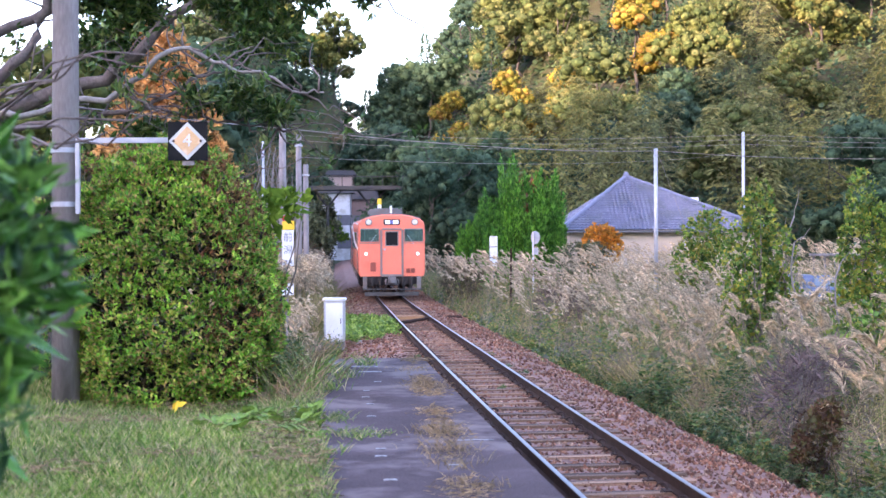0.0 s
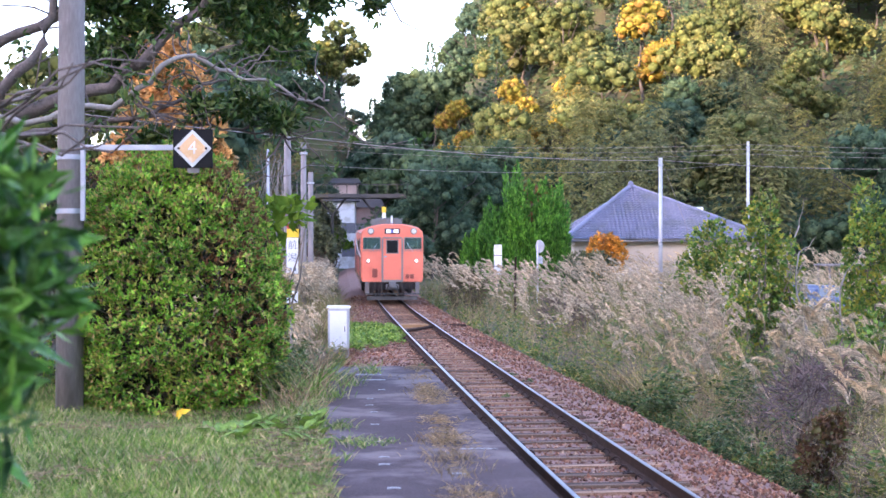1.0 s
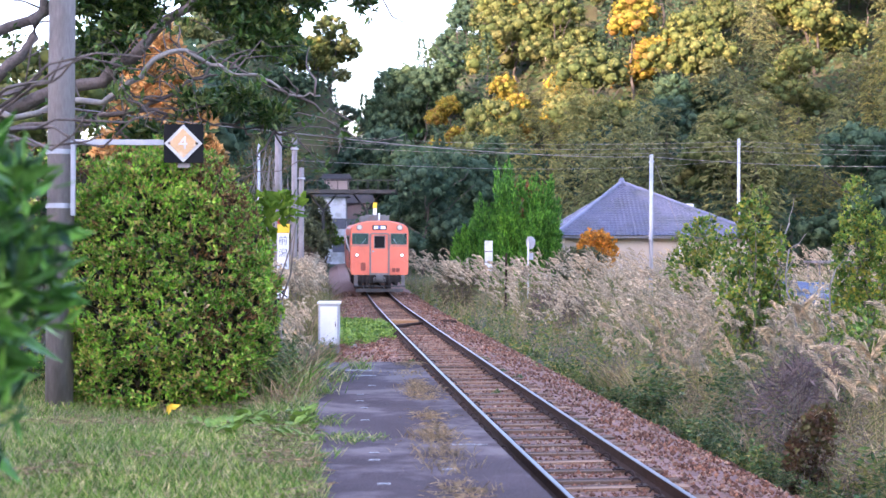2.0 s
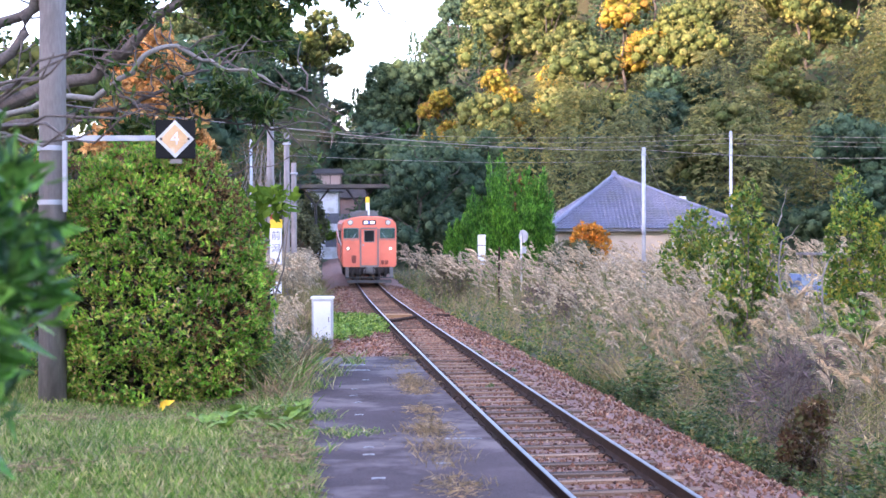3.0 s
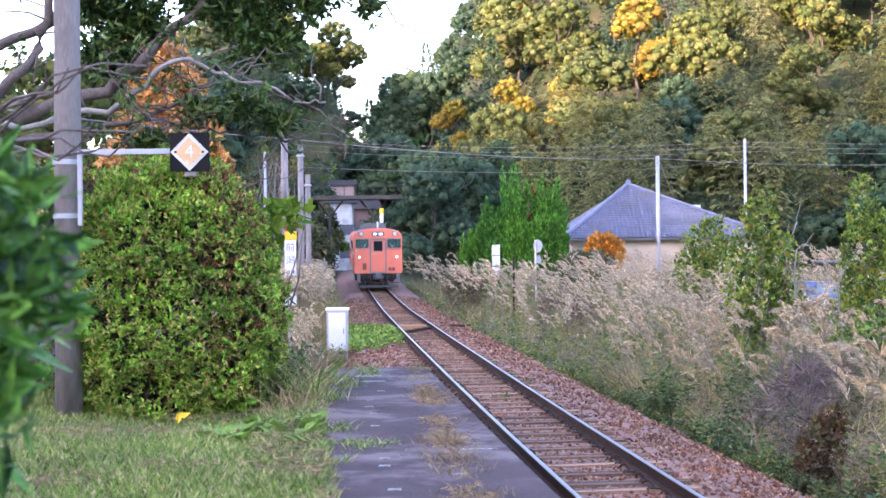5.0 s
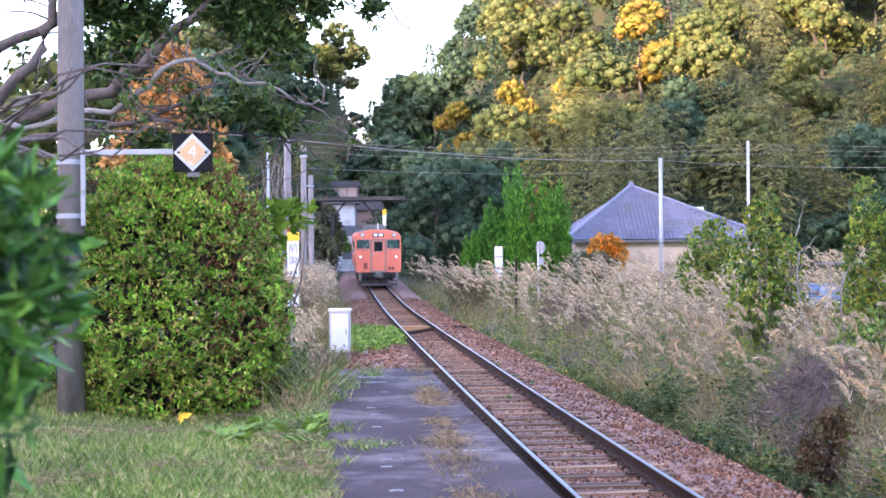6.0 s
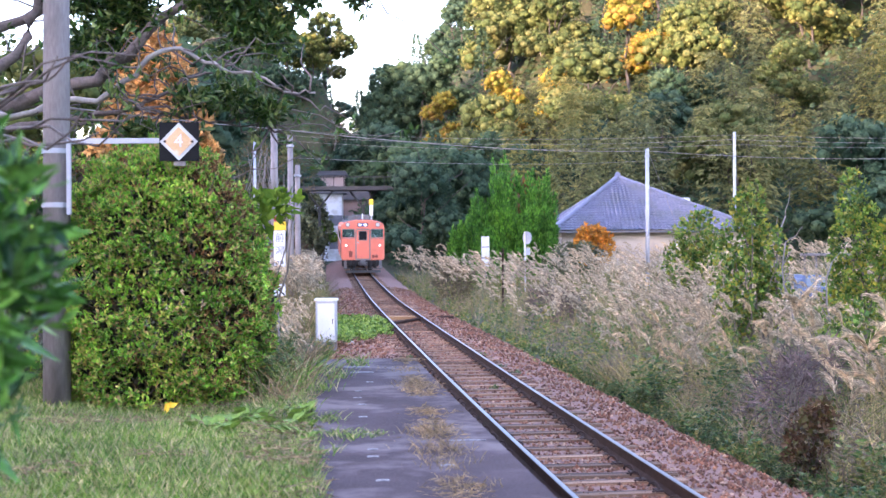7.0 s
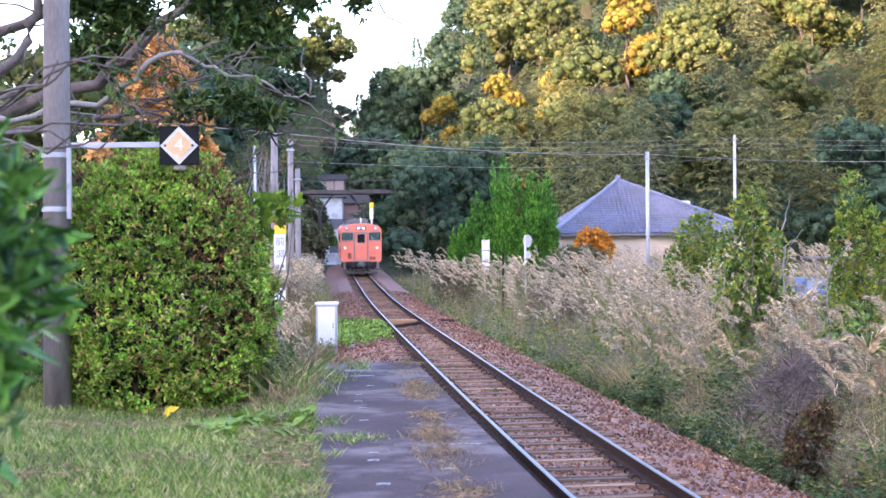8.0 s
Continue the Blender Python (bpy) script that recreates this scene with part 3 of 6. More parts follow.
# trees that close in over the bridge
for x, y, s in ((-17.4, 112, 0.95), (-18.8, 124, 1.0), (0.2, 121, 1.0), (-0.8, 112.5, 0.85), (-17.8, 130, 0.9), (-15.9, 160, 0.9), (-7.9, 168, 0.95), (-0.6, 130, 1.0), (-19, 136, 1.0)):
    plant("dark", int(forest.integers(3)), x, y, s)
for x, y, s in ((-12.3, 125, 0.33), (-11.2, 131, 0.4), (-5.6, 128, 0.35), (-12.8, 118, 0.3)):
    plant("lime", 0, x, y, s)
for t in KINDS.values():
    for c in t.children_recursive:
        bpy.data.objects.remove(c)
    bpy.data.objects.remove(t)


# ---- things beside the platform ----
L_HEDGE = leafy("hedge_leaves", [(0.09, 0.24, 0.022), (0.18, 0.42, 0.035), (0.29, 0.55, 0.055), (0.48, 0.55, 0.11), (0.42, 0.28, 0.12)], rough=0.4, patch=1.6, per_object=0.05, mottling=18)
# the bush's inner shade is painted into these near-black leaves
L_INNER_SHADE = leafy("inner_hedge_leaves", [(0.02, 0.03, 0.012), (0.045, 0.04, 0.022), (0.07, 0.05, 0.035)], patch=2.0, per_object=0.05, mottling=18)
L_LONG = leafy("long_glossy_leaves", [(0.04, 0.14, 0.02), (0.09, 0.27, 0.035), (0.19, 0.40, 0.07), (0.03, 0.09, 0.04)], rough=0.35, patch=3.0, per_object=0.05, mottling=18)
L_TREE = leafy("dark_tree_leaves", [(0.02, 0.06, 0.012), (0.04, 0.10, 0.02), (0.08, 0.16, 0.03), (0.16, 0.20, 0.06)], rough=0.35, patch=1.0, per_object=0.05, mottling=18)
L_ORANGE = leafy("orange_shrub_leaves", [(0.60, 0.22, 0.03), (0.72, 0.34, 0.04), (0.45, 0.2, 0.04)], patch=1.2, per_object=0.1)
L_PURPLE = leafy("purple_grey_stems", [(0.13, 0.09, 0.095), (0.21, 0.15, 0.16), (0.17, 0.125, 0.125)], rough=0.9, glow=0.05, patch=1.2, per_object=0.1)
# orange leaves lightened to peach: the sunlight on them is in the colour
L_PEACH_SUNLIT = leafy("pale_orange_leaves", [(0.70, 0.36, 0.13), (0.82, 0.50, 0.23), (0.55, 0.25, 0.09)], patch=1.2, per_object=0.1)
L_SAGE = leafy("grey_green_leaves", [(0.07, 0.09, 0.05), (0.12, 0.14, 0.08), (0.17, 0.18, 0.11)], patch=0.8, per_object=0.1)
L_SHRUB = leafy("shrub_leaves", [(0.06, 0.14, 0.025), (0.12, 0.23, 0.035), (0.20, 0.30, 0.055), (0.33, 0.31, 0.05)], patch=0.9, per_object=0.15)
L_BROWN = leafy("withered_leaves", [(0.07, 0.035, 0.022), (0.14, 0.08, 0.05), (0.09, 0.09, 0.03)], patch=2.0, per_object=0.1)
M_LIMB = surface("brown_limb_bark", (0.075, 0.055, 0.05), (0.22, 0.18, 0.165), 3.0, 30.0, 0.95, bump=0.7, depth=0.02)
M_TWIG = surface("twig_bark", (0.10, 0.08, 0.065), (0.24, 0.20, 0.165), 8.0, 60.0, 0.95)


def squarish(P, c, r, power):
    """Presses the points of a ball towards a box-like, clipped hedge form."""
    d = (P - c) / r
    return c + np.sign(d) * np.abs(d) ** power * r


def rosettes(P, D, per, length, width, g):
    """Whorls of leaves at the shoots P."""
    n = len(P)
    PP = np.repeat(P, per, axis=0) + g.normal(0, length * 0.15, (n * per, 3))
    DD = np.repeat(D, per, axis=0) * 0.55 + g.normal(0, 0.75, (n * per, 3)) + np.array([0, 0, 0.35])
    return leaf_quads(PP, DD, length, width, g)


def shrub(name, m, label, blobs, n, leaf, width, mat, stems=5, inner=None, per=5, category="shrub", lumps=0.12, stem_r=0.03, seed=0, stem_mat=None):
    """A shrub: stems from the ground, leafy shoots, and darker leaves within."""
    g = np.random.default_rng(seed)
    t = thing(name, m, label, category)
    B = np.array(blobs, float)
    P, D = blob_points(blobs, n, g, 0.8, 1.05)
    P += D * (lumps * np.sin(P[:, :1] * 5.1 + P[:, 2:3] * 3.7) * np.cos(P[:, 1:2] * 4.3 + P[:, 2:3] * 4.9))
    keep = P[:, 2] > 0.03
    v, f = rosettes(P[keep], D[keep], per, leaf, width, g)
    obj_from("foliage", v, f, mat, t)
    P, D = blob_points(blobs, n, g, 0.45, 0.82)
    keep = P[:, 2] > 0.03
    v, f = leaf_quads(P[keep], D[keep] + g.normal(0, 0.8, (keep.sum(), 3)), leaf * 1.7, width * 1.9, g)
    tagged(obj_from("inner_leafage", v, f, inner or mat, t), kind="stuff")
    bits = []
    for i in range(stems):
        b = B[g.integers(len(B))]
        end = b[:3] + g.normal(0, 0.45, 3) * b[3:]
        root = np.array([B[:, 0].mean() + g.normal(0, 0.12), B[:, 1].mean() + g.normal(0, 0.12), -0.3])
        bits.append(tube(wobble(root, end, g, 7, 0.25), np.linspace(stem_r, stem_r * 0.25, 7), 5))
    v, f = joined(bits)
    tagged(obj_from("branchwork", v, f, stem_mat or M_TWIG, t, smooth=True), kind="stuff" if stems > 12 else "")
    return t


# the big clipped evergreen bush, and the lower mass behind the pole
L_HEDGEDRY = leafy("dry_hedge_leaves", [(0.20, 0.085, 0.045), (0.30, 0.15, 0.075), (0.42, 0.24, 0.11), (0.14, 0.085, 0.05)], rough=0.7, patch=2.0, per_object=0.05, mottling=18)


def hedge_bush(m, c, r, shoots, seed):
    """Leafy shoots in ragged tiers over a twiggy inside whose leaves are coloured near-black for shade, with dry brown
    shoots towards the top and the track side.
    """
    g = np.random.default_rng(seed)
    t = thing("hedge_bush", m, "big dense evergreen bush with fresh green shoots", "bush")
    c, r = np.array(c, float), np.array(r, float)
    d = g.normal(0, 1, (shoots, 3))
    d /= np.linalg.norm(d, axis=1)[:, None]
    S = squarish(c + d * r, c, r, 0.90)
    tiers = 0.035 * np.sin(S[:, 2:] * 19 + 2.2 * np.sin(S[:, :1] * 4.3) + 1.5 * np.sin(S[:, :1] * 11 + S[:, 1:2] * 7))
    bump = 0.03 * np.sin(d[:, :1] * 9 + d[:, 2:] * 7) + 0.03 * np.sin(d[:, 1:2] * 13 - d[:, 2:] * 11) + tiers + g.normal(0, 0.022, (shoots, 1))
    P = c + (S - c) * (0.965 + bump)
    dry = 0.55 * smooth(0.1, 0.8, d[:, 0]) + 0.5 * smooth(0.72, 0.95, d[:, 2]) + 0.35 * np.sin(S[:, 0] * 6.1 + 2 * np.sin(S[:, 2] * 3.3)) * np.sin(S[:, 2] * 4.7 + S[:, 0] * 2.1) - 0.12
    show = (P[:, 2] > 0.03) & (P[:, 1] < c[1] + r[1] * 0.45) & (tiers[:, 0] + g.normal(0, 0.02, shoots) > -0.034)
    brown = g.random(shoots) < np.clip(dry, 0.02, 0.7)
    tuft_up = d * 0.7 + np.array([0, 0, 0.3])
    v, f = rosettes(P[show & ~brown], tuft_up[show & ~brown], 7, 0.052, 0.024, g)
    obj_from("foliage", v, f, L_HEDGE, t)
    v, f = rosettes(P[show & brown] - d[show & brown] * 0.03, d[show & brown], 5, 0.05, 0.02, g)
    obj_from("dry_foliage", v, f, L_HEDGEDRY, t, "dry reddish-brown leaves")
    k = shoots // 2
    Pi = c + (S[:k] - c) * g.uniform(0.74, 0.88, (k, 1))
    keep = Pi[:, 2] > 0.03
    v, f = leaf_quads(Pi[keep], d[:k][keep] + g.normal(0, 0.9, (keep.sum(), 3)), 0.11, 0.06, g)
    obj_from("inner_leafage", v, f, L_INNER_SHADE, t)
    bits = []
    for i in range(220):
        e = c + (S[i] - c) * g.uniform(0.97, 1.03)
        e[2] = max(e[2], 0.15)
        s = c + (e - c) * 0.6
        bits.append(tube(wobble((s[0] * 0.8 + c[0] * 0.2, s[1], s[2] * 0.8), e, g, 5, 0.3), np.linspace(0.010, 0.0025, 5), 4))
    for i in range(6):
        bits.append(tube(wobble((c[0] + g.normal(0, 0.2), c[1] + g.normal(0, 0.2), -0.1), c + g.normal(0, 0.35, 3), g, 6, 0.25), np.linspace(0.045, 0.015, 6), 6))
    v, f = joined(bits)
    obj_from("branchwork", v, f, M_TWIG, t)
    return t


hedge_bush(pose(-2.64, 12.8, 0.78), (0, 0, 0.98), (1.04, 1.14, 1.54), 20000, 5)
hedge_bush(pose(-4.55, 14.6, 0.78), (0, 0, 1.20), (1.35, 1.2, 1.45), 5000, 6)
shrub("tall_shrub", pose(-3.35, 21.0, 0.2), "leafy shrub with big pale green leaves behind the bush", [(0.95, 0, 2.72, 0.3, 0.3, 0.24), (0.6, 0, 2.6, 0.35, 0.35, 0.3), (0.0, 0.2, 2.0, 0.6, 0.5, 0.8)], 150, 0.15, 0.09, L_LIME, seed=8, per=3)

# the concrete pole with the lozenge sign
pole = thing("concrete_pole", pose(-3.48, 12.0, 0.75), "round grey concrete pole with steel straps and a sign arm", "pole")
bm = bmesh.new()
rod(bm, (0, 0, -0.3), (0.05, 0, 9.2), 0.128, 0.105, 24)
part("shaft", bm, M_POLE, pole, smooth=True)
for z in (2.42, 1.92):
    bm = bmesh.new()
    rod(bm, (0.008, 0, z), (0.008, 0, z + 0.045), 0.131, 0.131, 24)
    part("strap", bm, M_GALV, pole, "galvanised steel strap")
arm = part("sign_arm", boxes((0.145, 0.185, -0.155, -0.115, 1.85, 2.53), (0.145, 1.03, -0.155, -0.115, 2.50, 2.55), bevel=0.004), M_GALV, pole, "galvanised square-tube arm")
board = part("sign_board", boxes((1.005, 1.365, -0.19, -0.16, 2.335, 2.69), bevel=0.004), M_BLACK, pole, "black square board")


def prism(cx, cz, r, y0, y1):
    """A lozenge plate between the depths y0 (front) and y1."""
    bm = bmesh.new()
    ring = [[bm.verts.new((cx + dx * r, y, cz + dz * r)) for dx, dz in ((1, 0), (0, 1), (-1, 0), (0, -1))] for y in (y0, y1)]
    bm.faces.new(ring[0])
    bm.faces.new(ring[1][::-1])
    for k in range(4):
        bm.faces.new((ring[0][k], ring[1][k], ring[1][(k + 1) % 4], ring[0][(k + 1) % 4]))
    bmesh.ops.recalc_face_normals(bm, faces=bm.faces[:])
    return bm


M_ORANGE = surface("faded_orange_film", (0.62, 0.36, 0.17), (0.78, 0.52, 0.29), 6.0, 60.0, 0.5, bump=0.05, stain=(0.78, 0.62, 0.44), stain_scale=8.0)
part("lozenge", prism(1.185, 2.512, 0.174, -0.197, -0.189), M_WHITE, board, "white reflective lozenge")
part("orange_field", prism(1.185, 2.512, 0.135, -0.203, -0.196), M_ORANGE, board, "faded orange field")


def writing(text, size, m, mat, parent, name="lettering", upright=True):
    """Text in the built-in font, made into a flat mesh."""
    cu = bpy.data.curves.new("lettering", "FONT")
    cu.body, cu.size, cu.align_x, cu.align_y, cu.extrude = text, size, "CENTER", "CENTER", 0.001
    tmp = new("lettering_source", cu)
    me = bpy.data.meshes.new_from_object(tmp)
    bpy.data.objects.remove(tmp)
    me.materials.clear()
    me.materials.append(mat)
    ob = new(name, me)
    ob.parent, ob.matrix_basis = parent, m
    return ob


writing("4", 0.17, pose(1.185, -0.206, 2.512, 90, 0, 0), M_WHITE, board)
for s in (-1, 1):
    bm = bmesh.new()
    rod(bm, (1.185 + s * 0.125, -0.2, 2.512), (1.185 + s * 0.125, -0.212, 2.512), 0.012)
    part("bolt", bm, M_CLIP, board)
part("board_brace", boxes((1.13, 1.24, -0.17, -0.14, 2.29, 2.34), bevel=0.004), M_POLE, pole)

# near shrub with long leaves at the platform's back
g = np.random.default_rng(9)
shrub("oleander_shrub", pose(-1.27, 3.2, 0.885), "evergreen shrub with long glossy pointed leaves", [(0.0, 0, 1.62, 0.2, 0.2, 0.15), (0.09, 0, 1.50, 0.23, 0.24, 0.19), (0.11, 0.03, 1.28, 0.23, 0.24, 0.23), (-0.06, -0.06, 1.40, 0.29, 0.25, 0.32), (0.05, 0, 1.05, 0.21, 0.22, 0.2), (-0.19, 0, 0.98, 0.29, 0.25, 0.35)], 380, 0.095, 0.028, L_LONG, stems=9, per=6, stem_r=0.011, lumps=0.04, seed=9)

# ---- the old tree whose limbs hang over the scene ----
oldtree = thing("camphor_tree", pose(-7.2, 15.5, 0.9), "old evergreen tree with crooked pale limbs and glossy leaves", "tree")
g = np.random.default_rng(14)
O = np.array([-7.2, 15.5, 0.9])
limbs, pale_limbs = [], []
tips = []


def limb(points, r0, r1, n=4, into=None):
    """A crooked limb through a few places, with fine wiggles between them."""
    pts = np.array(points, float) - O
    out = []
    for a, b in zip(pts[:-1], pts[1:]):
        out.append(wobble(a, b, g, n + 1, 0.35)[:-1])
    out.append(pts[-1:])
    p = np.concatenate(out)
    (limbs if into is None else into).append(tube(p, np.linspace(r0, r1, len(p)) * 0.62, 8))
    return p


limb([(-7.2, 15.5, 0.6), (-7.1, 15.5, 2.5), (-6.6, 15.4, 3.6), (-5.9, 15.2, 4.2)], 0.30, 0.20)
main_b = limb([(-6.6, 15.4, 3.5), (-5.0, 15.2, 3.9), (-3.9, 15.2, 4.25), (-3.3, 15.0, 4.75), (-2.7, 15.0, 5.3), (-2.2, 15.0, 6.2)], 0.16, 0.06)
main_a = limb([(-6.4, 15.4, 3.6), (-5.2, 15.0, 4.0), (-4.65, 15.0, 4.75), (-4.4, 15.0, 5.5), (-4.2, 15, 6.6)], 0.13, 0.06)
main_c = limb([(-5.2, 14.6, 3.85), (-4.2, 14.5, 3.95), (-3.55, 14.5, 4.05), (-3.15, 14.5, 4.42), (-2.85, 14.5, 4.52), (-2.62, 14.5, 4.42), (-2.25, 14.5, 4.25), (-1.9, 14.5, 4.2), (-1.55, 14.5, 4.02), (-1.28, 14.5, 4.02)], 0.066, 0.018, into=pale_limbs)
main_d = limb([(-5.4, 15.0, 3.75), (-4.3, 14.9, 3.8), (-3.6, 14.9, 3.85), (-3.2, 14.9, 4.0), (-2.8, 14.9, 4.25), (-2.5, 14.9, 4.3)], 0.075, 0.02)
main_e = limb([(-3.6, 15.2, 4.0), (-3.0, 15.2, 3.85), (-2.6, 15.2, 3.75), (-2.1, 15.2, 3.8), (-1.7, 15.2, 3.6)], 0.035, 0.01)
main_f = limb([(-3.7, 15.0, 3.7), (-3.1, 15.0, 3.4), (-2.7, 15.0, 3.2), (-2.3, 15.0, 3.08), (-1.8, 15.0, 3.2), (-1.5, 15.0, 3.35)], 0.022, 0.008)
main_g = limb([(-5.9, 15.1, 4.2), (-5.0, 15.2, 4.9), (-4.2, 15.3, 5.3), (-3.0, 15.3, 5.9), (-1.6, 15.2, 6.4), (-0.9, 15.2, 5.9), (-0.72, 15.2, 5.05)], 0.12, 0.012)
# a low limb that comes forward past the pole, ending in thin twigs
low = limb([(-6.6, 15.4, 3.4), (-4.9, 12.0, 3.1), (-3.5, 9.0, 2.9), (-2.75, 7.6, 2.95)], 0.05, 0.026)
for i in range(9):
    e = np.array([g.uniform(-2.1, -1.45), g.uniform(6.2, 7.4), g.uniform(2.95, 3.35)]) - O
    limbs.append(tube(wobble(low[-1 - i % 3], e, g, 7, 0.3), np.linspace(0.016, 0.004, 7), 5))
for p in (main_a, main_b, main_c, main_d, main_e, main_g):
    for i in range(22):
        k = g.integers(3, len(p) - 1)
        d = g.normal(0, 1, 3) * np.array([0.55, 0.35, 0.35]) + np.array([0.1, 0, 0.1])
        L = wobble(p[k], p[k] + d * g.uniform(0.6, 1.3), g, 6, 0.5)
        limbs.append(tube(L, np.linspace(0.014, 0.004, 6), 5))
        tips.append(L[-1])
v, f = joined(limbs)
obj_from("trunk", v, f, M_LIMB, oldtree, "crooked trunk and limbs", smooth=True)
v, f = joined(pale_limbs)
obj_from("pale_limb", v, f, M_PALEBARK, oldtree, "weathered pale limb reaching out", smooth=True)
masses = [(-1.55, 15.2, 5.35, 0.42, 0.4, 0.35), (-2.3, 15.2, 5.15, 0.42, 0.4, 0.35), (-2.0, 15.2, 4.75, 0.45, 0.4, 0.28), (-2.75, 15.1, 5.3, 0.35, 0.4, 0.3), (-1.35, 15.2, 5.75, 0.4, 0.4, 0.3), (-2.2, 15.2, 5.75, 0.6, 0.5, 0.35), (-2.25, 15.0, 4.0, 0.28, 0.3, 0.16), (-1.9, 15.0, 3.85, 0.22, 0.3, 0.14), (-2.75, 15.0, 4.0, 0.32, 0.3, 0.14), (-3.6, 15.0, 5.4, 0.4, 0.4, 0.18), (-4.3, 15, 5.75, 0.5, 0.4, 0.2), (-3.4, 15.2, 3.6, 0.3, 0.3, 0.16), (-2.9, 15.2, 3.5, 0.25, 0.25, 0.12), (-0.85, 15.2, 5.25, 0.16, 0.2, 0.14), (-0.95, 15.2, 5.6, 0.25, 0.3, 0.2), (-3.0, 15.3, 5.8, 0.4, 0.4, 0.2), (-3.65, 15.3, 5.05, 0.42, 0.4, 0.35), (-4.0, 15.5, 4.65, 0.4, 0.3, 0.25), (-4.2, 15.3, 5.3, 0.35, 0.4, 0.3)]
P, D = blob_points([(x - O[0], y - O[1], z - O[2], a, b, c) for x, y, z, a, b, c in masses], 3200, g, 0.2, 1.1)
P = np.concatenate([P, np.repeat(np.array(tips), 2, axis=0) + g.normal(0, 0.05, (len(tips) * 2, 3))])
D = np.concatenate([D, g.normal(0, 1, (len(tips) * 2, 3))])
v, f = rosettes(P, D * 0.6 - np.array([0, 0, 0.45]), 5, 0.125, 0.048, g)
obj_from("leaves", v, f, L_TREE, oldtree, "glossy dark leaves")

# orange tree and bare trees behind it
shrub("autumn_tree", pose(-11.9, 52, 0.3), "autumn tree with glowing orange leaves behind the limbs", [(0.3, 0, 9.9, 1.3, 1.3, 1.4), (1.2, 0, 8.6, 1.2, 1.3, 1.2), (0.2, 0, 7.4, 1.3, 1.4, 1.3), (-0.5, 0, 5.8, 1.2, 1.2, 1.2), (1.9, 0, 6.9, 1.2, 1.2, 1.1), (2.3, 0, 5.2, 1.3, 1.2, 1.1)], 1000, 0.26, 0.18, L_PEACH_SUNLIT, stems=7, category="tree", stem_r=0.12, seed=15)
for i, (x, y, s) in enumerate(((-7.6, 62, 1.0), (-9.2, 66, 0.9), (-11.5, 70, 1.05))):
    shrub("bare_tree", pose(x, y, float(ground_z(x, y))), "half-bare grey tree with tangled fine twigs", [(0, 0, 7.6 * s, 1.2, 1.1, 1.1), (0.5, 0, 5.8 * s, 1.4, 1.2, 1.2), (-0.6, 0.2, 6.6 * s, 1.2, 1.2, 1.3)], 110, 0.5, 0.02, L_TWIG, stems=26, category="tree", stem_r=0.07, seed=16 + i, stem_mat=M_PALEBARK)

# ---- line-side furniture ----
M_BOXPAINT = surface("cabinet_paint", (0.34, 0.35, 0.38), (0.46, 0.47, 0.5), 2.0, 40.0, 0.5, bump=0.05, stain=(0.55, 0.53, 0.5), stain_scale=1.5)
cab = thing("relay_cabinet", pose(-2.83, 35.0, -0.45), "white painted steel relay cabinet beside the track", "cabinet")
part("body", boxes((-0.28, 0.28, -0.2, 0.2, 0.12, 1.22), bevel=0.012), M_BOXPAINT, cab)
part("lid", boxes((-0.31, 0.31, -0.24, 0.24, 1.22, 1.29), bevel=0.012), M_WHITE, cab)
dr = part("door", boxes((-0.23, 0.23, -0.215, -0.2, 0.18, 1.16), bevel=0.006), M_WHITE, cab)
part("handle", boxes((0.17, 0.19, -0.235, -0.215, 0.6, 0.74), bevel=0.004), M_CLIP, dr, "dark door handle")
part("plinth", boxes((-0.26, 0.26, -0.19, 0.19, -0.2, 0.12), bevel=0.01), M_CONCRETE, cab)

M_YELLOW = surface("yellow_enamel", (0.72, 0.46, 0.02), (0.85, 0.58, 0.04), 4.0, 50.0, 0.5, bump=0.05)
M_INK = surface("dark_lettering", (0.12, 0.14, 0.18), (0.2, 0.22, 0.27), 10.0, 60.0, 0.6, bump=0.02)
M_RED = surface("red_lens", (0.4, 0.02, 0.02), (0.5, 0.04, 0.03), 4.0, 50.0, 0.3, bump=0.0)


def line_pole(x, y, top, r, mat, label, name="utility_pole", seg=14):
    z = float(ground_z(x, y))
    p = thing(name, pose(x, y, z), label, "pole")
    bm = bmesh.new()
    rod(bm, (0, 0, -0.4), (0, 0, top - z), r, r * 0.85, seg)
    part("shaft", bm, mat, p, smooth=True)
    bm = bmesh.new()
    rod(bm, (0, 0, top - z - 0.42), (0, 0, top - z - 0.36), r * 1.25, r * 1.25, seg)
    part("band", bm, M_GALV, p, "steel pole band")
    return p


p1 = line_pole(-4.90, 40.6, 6.75, 0.125, M_POLE, "grey concrete line pole with sign boards on it")
sg = thing("crossing_sign", pose(-4.70, 40.2, 1.6), "white crossing name board with a yellow head", "sign")
part("board", boxes((-0.18, 0.18, 0, 0.03, 0.02, 1.14), bevel=0.004), M_WHITE, sg)
part("yellow_head", boxes((-0.18, 0.20, 0, 0.03, 1.15, 1.42), bevel=0.004), M_YELLOW, sg, "yellow enamel plate")
part("bracket", boxes((-0.2, 0.0, 0.03, 0.4, 0.85, 0.9), (-0.2, 0.0, 0.03, 0.4, 0.2, 0.25)), M_GALV, sg)
bm = bmesh.new()
rod(bm, (-0.1, 0.02, 1.5), (-0.1, -0.06, 1.5), 0.075, 0.075, 14)
part("reflector", bm, M_RED, sg, "small red reflector")
